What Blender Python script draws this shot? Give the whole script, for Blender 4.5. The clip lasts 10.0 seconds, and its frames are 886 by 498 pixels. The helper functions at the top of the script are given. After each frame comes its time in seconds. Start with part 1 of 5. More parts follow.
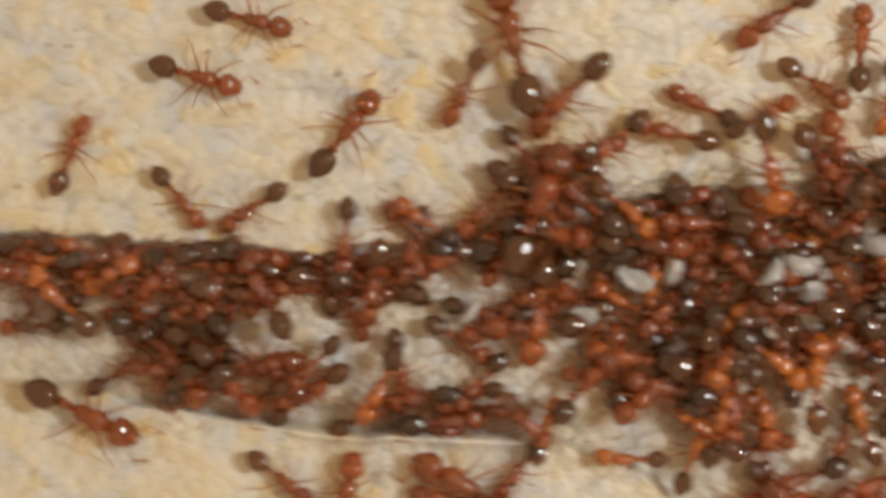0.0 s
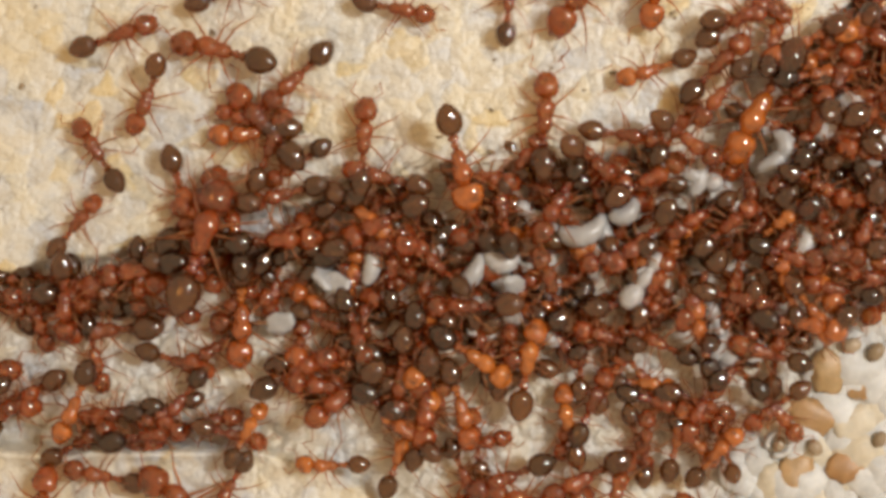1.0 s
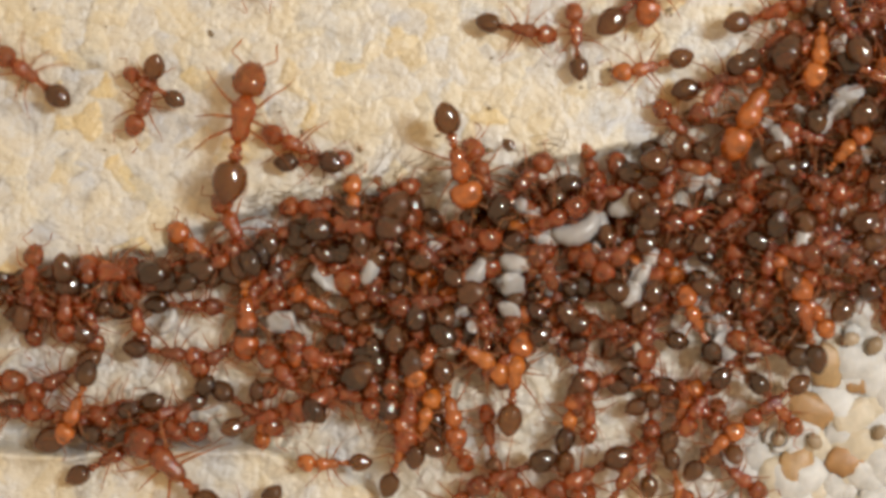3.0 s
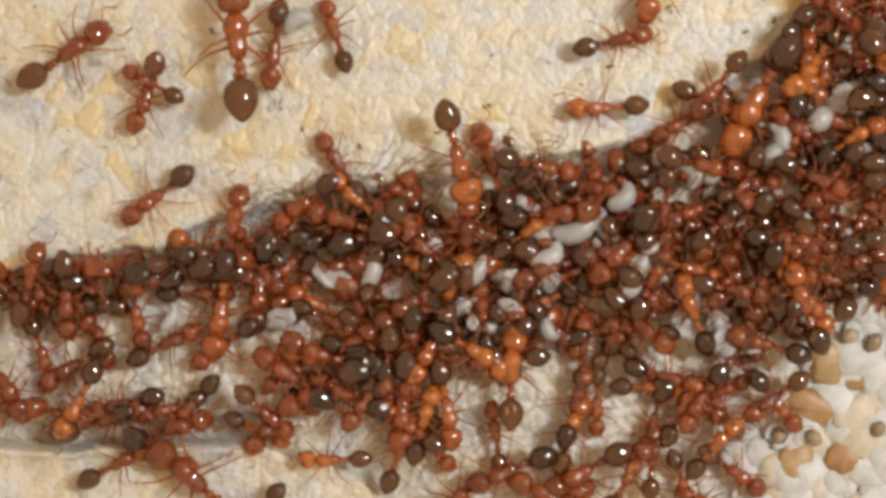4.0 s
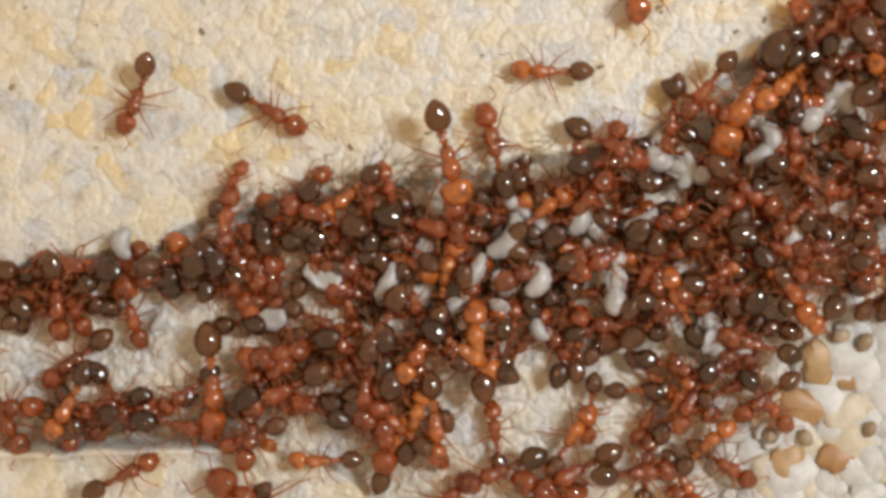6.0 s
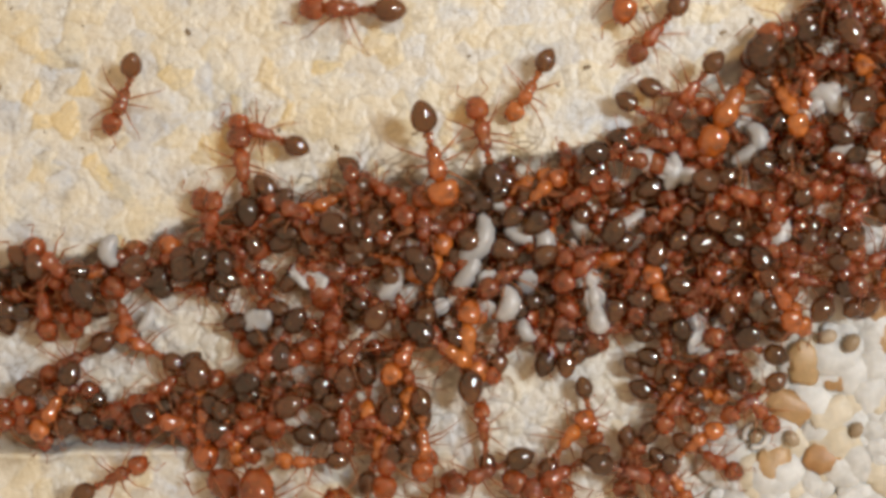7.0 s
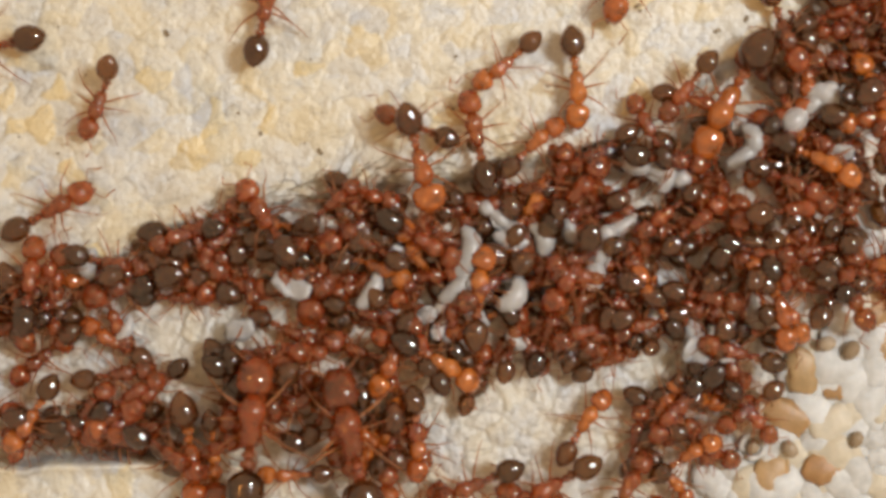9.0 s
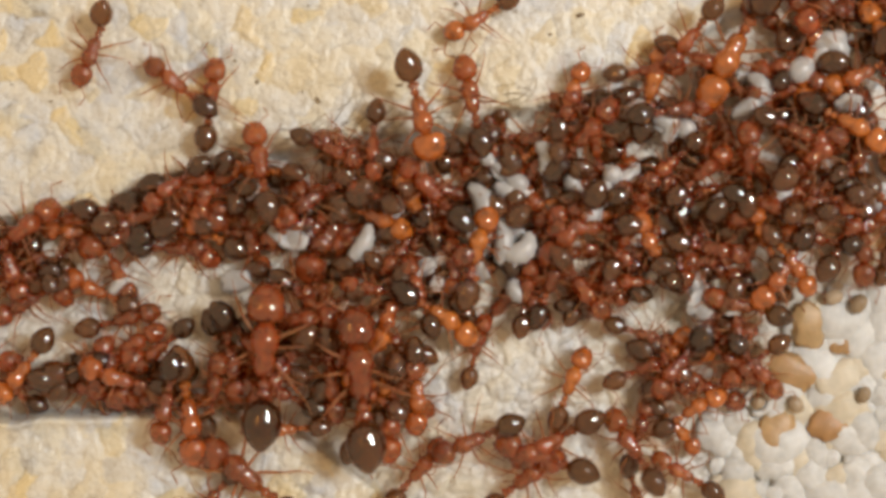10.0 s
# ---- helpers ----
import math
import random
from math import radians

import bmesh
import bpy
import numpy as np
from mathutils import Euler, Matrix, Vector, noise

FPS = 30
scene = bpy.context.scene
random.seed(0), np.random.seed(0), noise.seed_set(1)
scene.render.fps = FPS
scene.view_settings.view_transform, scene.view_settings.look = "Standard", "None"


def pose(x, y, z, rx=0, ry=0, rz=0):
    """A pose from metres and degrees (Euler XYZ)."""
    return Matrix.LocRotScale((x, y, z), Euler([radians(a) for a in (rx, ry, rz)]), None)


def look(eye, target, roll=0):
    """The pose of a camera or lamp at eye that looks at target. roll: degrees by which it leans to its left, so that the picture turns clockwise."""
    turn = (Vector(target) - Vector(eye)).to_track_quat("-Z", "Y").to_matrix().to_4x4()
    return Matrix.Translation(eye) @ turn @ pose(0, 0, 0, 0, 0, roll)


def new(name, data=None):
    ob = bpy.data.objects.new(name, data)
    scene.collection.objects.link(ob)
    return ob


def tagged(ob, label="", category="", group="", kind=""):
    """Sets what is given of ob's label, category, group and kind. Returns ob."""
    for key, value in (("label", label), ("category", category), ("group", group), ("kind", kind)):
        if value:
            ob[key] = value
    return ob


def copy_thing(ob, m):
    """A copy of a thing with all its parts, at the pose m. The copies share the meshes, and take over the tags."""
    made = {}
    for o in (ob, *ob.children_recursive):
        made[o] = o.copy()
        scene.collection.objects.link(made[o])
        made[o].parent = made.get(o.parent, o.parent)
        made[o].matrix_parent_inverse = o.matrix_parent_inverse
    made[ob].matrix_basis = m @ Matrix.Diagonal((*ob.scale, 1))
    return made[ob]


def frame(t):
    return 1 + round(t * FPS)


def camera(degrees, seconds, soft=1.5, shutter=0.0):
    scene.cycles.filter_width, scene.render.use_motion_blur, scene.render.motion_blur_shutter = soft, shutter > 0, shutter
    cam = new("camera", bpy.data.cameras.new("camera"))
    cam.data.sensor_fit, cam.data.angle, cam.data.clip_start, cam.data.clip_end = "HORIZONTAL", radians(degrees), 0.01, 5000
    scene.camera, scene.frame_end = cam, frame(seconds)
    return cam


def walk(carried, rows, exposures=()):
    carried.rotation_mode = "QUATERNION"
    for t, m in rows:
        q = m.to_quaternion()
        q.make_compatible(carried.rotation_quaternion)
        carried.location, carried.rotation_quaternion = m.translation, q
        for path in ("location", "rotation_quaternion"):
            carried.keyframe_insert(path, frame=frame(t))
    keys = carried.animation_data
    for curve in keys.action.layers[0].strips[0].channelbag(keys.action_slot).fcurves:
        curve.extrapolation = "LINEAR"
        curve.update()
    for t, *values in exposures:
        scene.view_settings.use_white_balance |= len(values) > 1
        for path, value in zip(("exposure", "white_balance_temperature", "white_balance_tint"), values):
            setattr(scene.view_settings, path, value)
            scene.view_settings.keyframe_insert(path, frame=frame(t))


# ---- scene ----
# All plan numbers are millimetres; MM turns them into metres.
MM = 0.001
HEIGHT = 70.0
cam = camera(31.9, 10.0, soft=3.8, shutter=0.45)

# seconds, x, y, closeness (1 = HEIGHT above the upper slab), turn in degrees
PATH = [
    (0, -13.788, -0.407, 0.9850, 3.20),
    (0.1, -11.089, -0.448, 0.9860, 2.90),
    (0.2, -8.832, -0.158, 0.9870, 2.50),
    (0.3, -6.886, 0.088, 0.9880, 2.10),
    (0.4, -5.046, 0.356, 0.9890, 1.70),
    (0.5, -3.839, 0.600, 0.9901, 1.39),
    (0.6, -2.165, 0.427, 0.9930, 1.20),
    (0.7, -1.138, 0.361, 0.9960, 1.00),
    (0.8, -0.424, 0.233, 0.9990, 0.80),
    (0.9, 0.085, 0.224, 1.0020, 0.70),
    (1, -0.045, 0.215, 1.0044, 0.58),
    (1.5, -0.121, 0.110, 1.0010, 0.32),
    (2, 0.121, 0.174, 1.0115, 0.14),
    (2.5, 0.010, 0.176, 1.0040, 0.07),
    (4, -0.018, -0.016, 0.9990, 0.05),
    (4.5, 0.000, -0.000, 1.0000, -0.00),
    (5, -0.014, 0.013, 1.0004, -0.03),
    (6.5, 0.731, 0.006, 0.9990, -0.04),
    (7, 1.010, 0.039, 0.9998, -0.03),
    (7.5, 1.226, 0.118, 1.0034, -0.06),
    (8, 1.364, 0.271, 1.0096, -0.16),
    (8.5, 1.458, 0.431, 1.0177, -0.21),
    (9, 1.584, 0.313, 1.0297, -0.30),
    (9.1, 1.746, -0.063, 1.0320, -0.28),
    (9.2, 1.793, -0.448, 1.0350, -0.25),
    (9.3, 1.791, -0.832, 1.0380, -0.22),
    (9.4, 1.789, -1.192, 1.0400, -0.20),
    (9.5, 1.610, -1.373, 1.0427, -0.19),
    (9.7, 1.786, -1.294, 1.0450, -0.18),
    (10, 1.587, -1.802, 1.0489, -0.15),
]
walk(cam, [(t, pose(x * MM, y * MM, HEIGHT / k * MM, 0, 0, rz)) for t, x, y, k, rz in PATH],
     [(0.0, -0.18, 6830, 10), (0.5, -0.12, 6790, 10), (1.0, 0.03, 6650, 10), (1.5, 0.04, 6520, 10), (2.5, 0.0, 6520, 10), (4.0, -0.01, 6400, 10), (6.5, 0.0, 6230, 10), (8.0, 0.0, 6290, 10), (10.0, 0.0, 6420, 10)])

# ---- light: a twin lamp carried beside the lens in a dark room ----
world = bpy.data.worlds.new("night_room")
scene.world = world
world.use_nodes = True
world.node_tree.nodes["Background"].inputs[0].default_value = (1.0, 0.68, 0.40, 1)
world.node_tree.nodes["Background"].inputs[1].default_value = 0.80


def lamp(name, x, y, z, power, size):
    data = bpy.data.lights.new(name, "AREA")
    data.shape, data.size, data.energy, data.color = "DISK", size * MM, power, (1.0, 0.98, 0.94)
    ob = new(name, data)
    ob.matrix_world = look((x * MM, y * MM, z * MM), (0, 0, 0))
    return ob


lamp("lamp_head", 112, 26, 158, 0.203, 24)
lamp("lamp_head", 88, 44, 167, 0.102, 20)
scene.view_settings.exposure = 0.0


# ---- materials ----
def material(name):
    m = bpy.data.materials.new(name)
    m.use_nodes = True
    return m, m.node_tree.nodes, m.node_tree.links, m.node_tree.nodes["Principled BSDF"]


def ramp(nodes, links, fac, stops):
    r = nodes.new("ShaderNodeValToRGB")
    while len(r.color_ramp.elements) < len(stops):
        r.color_ramp.elements.new(0.5)
    for e, (p, c) in zip(r.color_ramp.elements, stops):
        e.position, e.color = p, (*c, 1)
    links.new(fac, r.inputs[0])
    return r.outputs[0]


def mix(nodes, links, fac, a, b, blend="MIX"):
    n = nodes.new("ShaderNodeMix")
    n.data_type, n.blend_type = "RGBA", blend
    for socket, v in ((n.inputs[0], fac), (n.inputs[6], a), (n.inputs[7], b)):
        if isinstance(v, (int, float)):
            socket.default_value = v
        elif isinstance(v, tuple):
            socket.default_value = (*v, 1)
        else:
            links.new(v, socket)
    return n.outputs[2]


def tex(nodes, links, kind, scale, coord=None, **sets):
    n = nodes.new(kind)
    n.inputs["Scale"].default_value = scale
    for k, v in sets.items():
        n.inputs[k].default_value = v
    if coord is not None:
        links.new(coord, n.inputs["Vector"])
    return n


def bump(nodes, links, bsdf, height, strength, distance):
    b = nodes.new("ShaderNodeBump")
    b.inputs["Strength"].default_value, b.inputs["Distance"].default_value = strength, distance
    links.new(height, b.inputs["Height"])
    links.new(b.outputs[0], bsdf.inputs["Normal"])


def named(nodes, key):
    n = nodes.new("ShaderNodeAttribute")
    n.attribute_name = key
    return n.outputs["Fac"]


def crust_material():
    """Pale crackled crust: cream, bluish-white and ochre cells with thin grey seams, whiter on the channel's bed. The sheet carries each cell's own tone."""
    m, nodes, links, bsdf = material("pale_crust")
    co = nodes.new("ShaderNodeTexCoord").outputs["Object"]
    tone, seam, grain_tone = named(nodes, "cell"), named(nodes, "seam"), named(nodes, "grain")
    base = ramp(nodes, links, tone, [(0.0, (0.47, 0.50, 0.55)), (0.22, (0.57, 0.60, 0.63)), (0.48, (0.60, 0.615, 0.605)), (0.68, (0.60, 0.59, 0.52)), (0.88, (0.58, 0.54, 0.42)), (0.94, (0.62, 0.52, 0.29)), (1.0, (0.62, 0.52, 0.29))])
    fleck = ramp(nodes, links, grain_tone, [(0.0, (0.50, 0.46, 0.34)), (0.4, (0.60, 0.59, 0.51)), (0.75, (0.60, 0.62, 0.61)), (1.0, (0.51, 0.55, 0.59))])
    base = mix(nodes, links, 0.36, base, fleck)
    cool = nodes.new("ShaderNodeMath")
    cool.operation = "MULTIPLY"
    cool.inputs[1].default_value = 0.55
    links.new(named(nodes, "bed"), cool.inputs[0])
    base = mix(nodes, links, cool.outputs[0], base, (0.55, 0.57, 0.59))
    broad = tex(nodes, links, "ShaderNodeTexNoise", 260, co, Detail=6, Roughness=0.68)
    hue = ramp(nodes, links, broad.outputs[0], [(0.34, (0.78, 0.73, 0.62)), (0.44, (0.94, 0.90, 0.80)), (0.53, (0.92, 0.92, 0.89)), (0.62, (0.78, 0.82, 0.87))])
    base = mix(nodes, links, 1.0, base, hue, "MULTIPLY")
    patch = tex(nodes, links, "ShaderNodeTexNoise", 520, co, Detail=5, Roughness=0.7)
    some = ramp(nodes, links, patch.outputs[0], [(0.45, (0, 0, 0)), (0.66, (0.8, 0.8, 0.8))])
    line = ramp(nodes, links, seam, [(0.0, (1, 1, 1)), (0.10, (0, 0, 0))])
    base = mix(nodes, links, mix(nodes, links, 1.0, line, some, "MULTIPLY"), base, (0.20, 0.175, 0.135))
    vein = tex(nodes, links, "ShaderNodeTexNoise", 430, co, Detail=3, Roughness=0.55)
    hair = ramp(nodes, links, vein.outputs[0], [(0.480, (0, 0, 0)), (0.492, (0.8, 0.8, 0.8)), (0.504, (0, 0, 0))])
    base = mix(nodes, links, mix(nodes, links, 1.0, hair, some, "MULTIPLY"), base, (0.22, 0.195, 0.155))
    grime = tex(nodes, links, "ShaderNodeTexNoise", 1500, co, Detail=5, Roughness=0.65)
    speck = ramp(nodes, links, grime.outputs[0], [(0.53, (0, 0, 0)), (0.68, (0.6, 0.6, 0.6))])
    base = mix(nodes, links, speck, base, (0.36, 0.33, 0.26))
    links.new(base, bsdf.inputs["Base Color"])
    bsdf.inputs["Roughness"].default_value = 0.36
    bsdf.inputs["Specular IOR Level"].default_value = 0.45
    fine = tex(nodes, links, "ShaderNodeTexNoise", 4200, co, Detail=3)
    bump(nodes, links, bsdf, fine.outputs[0], 0.55, 0.00018)
    return m


def shell_material(name, low, high, rough, scatter, shine=0.6, clear=0.0):
    """Polished insect cuticle; the tone differs from piece to piece and has fine grain. clear: how much light an amber body lets through."""
    m, nodes, links, bsdf = material(name)
    info = nodes.new("ShaderNodeObjectInfo")
    co = nodes.new("ShaderNodeTexCoord").outputs["Object"]
    geo = nodes.new("ShaderNodeNewGeometry")
    total, share = nodes.new("ShaderNodeMath"), nodes.new("ShaderNodeMath")
    total.operation, share.operation = "ADD", "FRACT"
    links.new(info.outputs["Random"], total.inputs[0])
    links.new(geo.outputs["Random Per Island"], total.inputs[1])
    links.new(total.outputs[0], share.inputs[0])
    tone = ramp(nodes, links, share.outputs[0], [(0.0, low), (1.0, high)])
    n = tex(nodes, links, "ShaderNodeTexNoise", 2600, co, Detail=3)
    shade = ramp(nodes, links, n.outputs[0], [(0.3, (0.42, 0.40, 0.38)), (0.52, (0.85, 0.85, 0.85)), (0.72, (1.15, 1.2, 1.25))])
    links.new(mix(nodes, links, 1.0, tone, shade, "MULTIPLY"), bsdf.inputs["Base Color"])
    bsdf.inputs["Roughness"].default_value = rough
    bsdf.inputs["Specular IOR Level"].default_value = 0.35
    bsdf.inputs["Subsurface Weight"].default_value = scatter
    bsdf.inputs["Subsurface Radius"].default_value = (0.0006, 0.0002, 0.0001)
    bsdf.inputs["Coat Weight"].default_value = shine
    bsdf.inputs["Coat Roughness"].default_value = 0.07
    bsdf.inputs["Coat IOR"].default_value = 1.8
    fine = tex(nodes, links, "ShaderNodeTexNoise", 4200, co, Detail=2)
    bump(nodes, links, bsdf, fine.outputs[0], 0.12, 0.00006)
    if clear:
        glow = nodes.new("ShaderNodeBsdfTransparent")
        glow.inputs[0].default_value = (0.92, 0.56, 0.24, 1)
        both = nodes.new("ShaderNodeMixShader")
        both.inputs[0].default_value = clear
        links.new(bsdf.outputs[0], both.inputs[1])
        links.new(glow.outputs[0], both.inputs[2])
        links.new(both.outputs[0], nodes["Material Output"].inputs["Surface"])
    return m


def milky_material(name, low, high, rough=0.25, clear=0.0):
    m, nodes, links, bsdf = material(name)
    info = nodes.new("ShaderNodeObjectInfo")
    co = nodes.new("ShaderNodeTexCoord").outputs["Object"]
    tone = ramp(nodes, links, info.outputs["Random"], [(0.0, low), (1.0, high)])
    n = tex(nodes, links, "ShaderNodeTexNoise", 1800, co, Detail=3)
    shade = ramp(nodes, links, n.outputs[0], [(0.3, (0.75, 0.75, 0.75)), (0.7, (1, 1, 1))])
    links.new(mix(nodes, links, 1.0, tone, shade, "MULTIPLY"), bsdf.inputs["Base Color"])
    bsdf.inputs["Roughness"].default_value = rough
    bsdf.inputs["Subsurface Weight"].default_value = 0.3
    bsdf.inputs["Subsurface Radius"].default_value = (0.0005, 0.0004, 0.0003)
    bsdf.inputs["Transmission Weight"].default_value = clear
    relief = tex(nodes, links, "ShaderNodeTexNoise", 1900, co, Detail=4)
    bump(nodes, links, bsdf, relief.outputs[0], 0.2, 0.0002)
    return m


CRUST = crust_material()
RED = shell_material("red_cuticle", (0.19, 0.044, 0.013), (0.35, 0.082, 0.020), 0.14, 0.6, 1.0, 0.40)
ORANGE = shell_material("orange_cuticle", (0.34, 0.075, 0.011), (0.50, 0.15, 0.020), 0.14, 0.0, 1.0, 0.22)
DARK = shell_material("dark_cuticle", (0.014, 0.006, 0.003), (0.100, 0.036, 0.012), 0.16, 0.2, 0.85, 0.32)
LEG = shell_material("leg_cuticle", (0.30, 0.13, 0.055), (0.44, 0.22, 0.10), 0.4, 0.3, 0.05, 0.55)
EYE = shell_material("eye_black", (0.008, 0.006, 0.005), (0.012, 0.008, 0.006), 0.15, 0.0)
BROOD = milky_material("milky_brood", (0.48, 0.50, 0.52), (0.64, 0.66, 0.68), 0.35, 0.35)
HUSK = milky_material("amber_husk", (0.50, 0.24, 0.08), (0.62, 0.44, 0.22), 0.45, 0.45)
TAN = milky_material("tan_bead", (0.26, 0.20, 0.13), (0.40, 0.33, 0.24), 0.2, 0.0)
FIBRE = shell_material("tan_fibre", (0.20, 0.15, 0.09), (0.34, 0.27, 0.17), 0.5, 0.0, 0.1)
GRANULE = milky_material("pale_granule", (0.45, 0.465, 0.46), (0.54, 0.57, 0.58), 0.55, 0.0)
CREAM = milky_material("cream_granule", (0.48, 0.44, 0.34), (0.54, 0.51, 0.42), 0.55, 0.0)


# ---- the crust: one sheet with an upper slab, a channel and a lower slab ----
EDGE_X = [-400, -36, -28, -19, -12.9, -9.1, -5, 1.6, 6.7, 9.3, 11.6, 13.8, 16.1, 17.9, 24, 400]
EDGE_Y = [-0.9, -0.9, -1.0, -1.0, 0.05, 1.55, 2.5, 3.5, 4.55, 5.0, 6.4, 8.2, 9.2, 11.3, 19, 60]
LOW_X = [-400, -36, -30, -22, -14, -8, -5, 0, 8, 14, 24, 400]
LOW_Y = [-7, -7.2, -7.7, -8.7, -8.9, -8.8, -9.3, -13, -15, -16, -18, -30]


def smooth(v):
    v = np.clip(v, 0, 1)
    return v * v * (3 - 2 * v)


def hash2(i, j, k):
    v = np.sin(i * 127.1 + j * 311.7 + k * 74.7) * 43758.5453
    return v - np.floor(v)


def value_noise(x, y, k):
    i, j = np.floor(x), np.floor(y)
    u, v = smooth(x - i), smooth(y - j)
    a, b = hash2(i, j, k), hash2(i + 1, j, k)
    c, d = hash2(i, j + 1, k), hash2(i + 1, j + 1, k)
    return (a * (1 - u) + b * u) * (1 - v) + (c * (1 - u) + d * u) * v


def cells(x, y, size, k):
    """Distance to the nearest and to the second jittered cell centre, in cells, and the nearest cell's own number from 0 to 1."""
    x, y = x / size, y / size
    i0, j0 = np.floor(x), np.floor(y)
    near, second, own = np.full(x.shape, 9.0), np.full(x.shape, 9.0), np.zeros(x.shape)
    for di in (-1, 0, 1):
        for dj in (-1, 0, 1):
            i, j = i0 + di, j0 + dj
            d = np.hypot(i + hash2(i, j, k) - x, j + hash2(i, j, k + 1) - y)
            second = np.minimum(second, np.maximum(near, d))
            own = np.where(d < near, hash2(i, j, k + 2), own)
            near = np.minimum(near, d)
    return near, second, own


def level(x, y):
    """The crust's broad height in mm, without its grain."""
    ex = np.interp(x, EDGE_X, EDGE_Y) + 0.5 * (value_noise(x / 1.3, y * 0 + 3, 5) - 0.5)
    lx = np.interp(x, LOW_X, LOW_Y) + 0.4 * (value_noise(x / 1.7, y * 0 + 9, 6) - 0.5)
    up, down = smooth((y - ex) / 0.55 + 0.5), smooth((lx - y) / 0.45 + 0.4)
    floor = -1.05 + 0.3 * smooth((ex - y - 3.5) / 3) * smooth((y - lx) / 1.6 - 0.3) + 0.25 * value_noise(x / 2.2, y / 2.2, 7)
    # the lower slab's raised lip, and the trough at its foot
    along = smooth((x + 22) / 3) * smooth((-6.5 - x) / 2)
    lip = 0.32 * np.exp(-((lx - y - 0.30) / 0.28) ** 2) * along
    floor = floor - 0.55 * np.exp(-((y - lx - 0.55) / 0.5) ** 2) * along
    z = floor * (1 - up) * (1 - down) + lip
    return z + 0.25 * (value_noise(x / 6, y / 6, 8) - 0.5) + 0.1 * down


def crust(x, y):
    """The crust's height in mm, the tones of its plates and of its grains, and how near a seam is."""
    z = level(x, y)
    wx = x + 0.9 * value_noise(x / 1.3, y / 1.3, 11) + 0.32 * value_noise(x / 0.4, y / 0.4, 15)
    wy = y + 0.9 * value_noise(x / 1.3, y / 1.3, 12) + 0.32 * value_noise(x / 0.4, y / 0.4, 16)
    coarse = 1 + 1.3 * smooth(-z / 0.7)
    near, second, plate = cells(wx, wy * 1.12, 1.12, 21)
    seam = second - near
    z = z + 0.065 * coarse * np.minimum(seam * 3.0, 1.0) * (0.5 + 0.8 * plate)
    near, second, grain = cells(wx, wy, 0.52, 31)
    z = z + 0.03 * coarse * np.minimum((second - near) * 2, 1.0) * (0.4 + grain) + 0.03 * coarse * value_noise(x / 0.2, y / 0.2, 14)
    return z, plate, grain, np.minimum(seam, 0.6 * (second - near) + 0.10), smooth(-level(x, y) / 0.8)


def ground_at(x, y):
    return float(level(np.array([float(x)]), np.array([float(y)]))[0]) + 0.11


def mesh_from(name, verts, faces, mat, smooth_shade=True):
    me = bpy.data.meshes.new(name)
    me.from_pydata(verts, [], faces)
    me.materials.append(mat)
    if smooth_shade:
        me.polygons.foreach_set("use_smooth", [True] * len(me.polygons))
    me.update()
    return me


def ground():
    far = np.array([45, 60, 90, 140, 220, 400, 800, 1500.0])
    xs = np.concatenate([-far[::-1], np.arange(-38, 27, 0.085), far[:]])
    ys = np.concatenate([-far[::-1], np.arange(-15.5, 15.5, 0.085), far[:]])
    gx, gy = np.meshgrid(xs, ys)
    gz, plate, grain, seam, bed = crust(gx, gy)
    verts = np.stack([gx, gy, gz], -1).reshape(-1, 3) * MM
    n, rows = len(xs), len(ys)
    a = (np.arange(rows - 1)[:, None] * n + np.arange(n - 1)[None, :]).reshape(-1)
    faces = np.stack([a, a + 1, a + n + 1, a + n], -1)
    me = mesh_from("ground", verts.tolist(), faces.tolist(), CRUST)
    for key, values in (("cell", plate), ("grain", grain), ("seam", seam), ("bed", bed)):
        me.attributes.new(key, "FLOAT", "POINT").data.foreach_set("value", values.reshape(-1))
    ob = new("ground", me)
    return tagged(ob, "pale cream crackled crust with a shallow channel across it", "ground", kind="structure")


ground()


# ---- shapes ----
def loft(stations, sides=12, bend=0.0):
    """A closed body along x. Stations: x, centre z, half width, half height, in mm."""
    verts, faces = [], []
    for x, z, w, h in stations:
        for i in range(sides):
            a = 2 * math.pi * i / sides
            verts.append((x * MM, (w * math.cos(a) + bend * x * x) * MM, (z + h * math.sin(a)) * MM))
    for s in range(len(stations) - 1):
        for i in range(sides):
            j = (i + 1) % sides
            faces.append((s * sides + i, s * sides + j, (s + 1) * sides + j, (s + 1) * sides + i))
    faces.append(tuple(range(sides - 1, -1, -1)))
    faces.append(tuple((len(stations) - 1) * sides + i for i in range(sides)))
    return verts, [f[::-1] for f in faces]


def egg(length, width, tall, x0=0.0, blunt=0.0, steps=9):
    """Stations of an egg from x0 to x0 + length; blunt > 0 puts the widest part further along."""
    rows = []
    for i in range(steps + 1):
        u = 0.5 - 0.5 * math.cos(math.pi * (0.03 + 0.94 * i / steps))
        r = math.sqrt(max(1e-4, 1 - (2 * u - 1) ** 2)) * (1 + blunt * (u - 0.5))
        rows.append((x0 + length * u, 0.0, width * r, tall * r))
    return rows


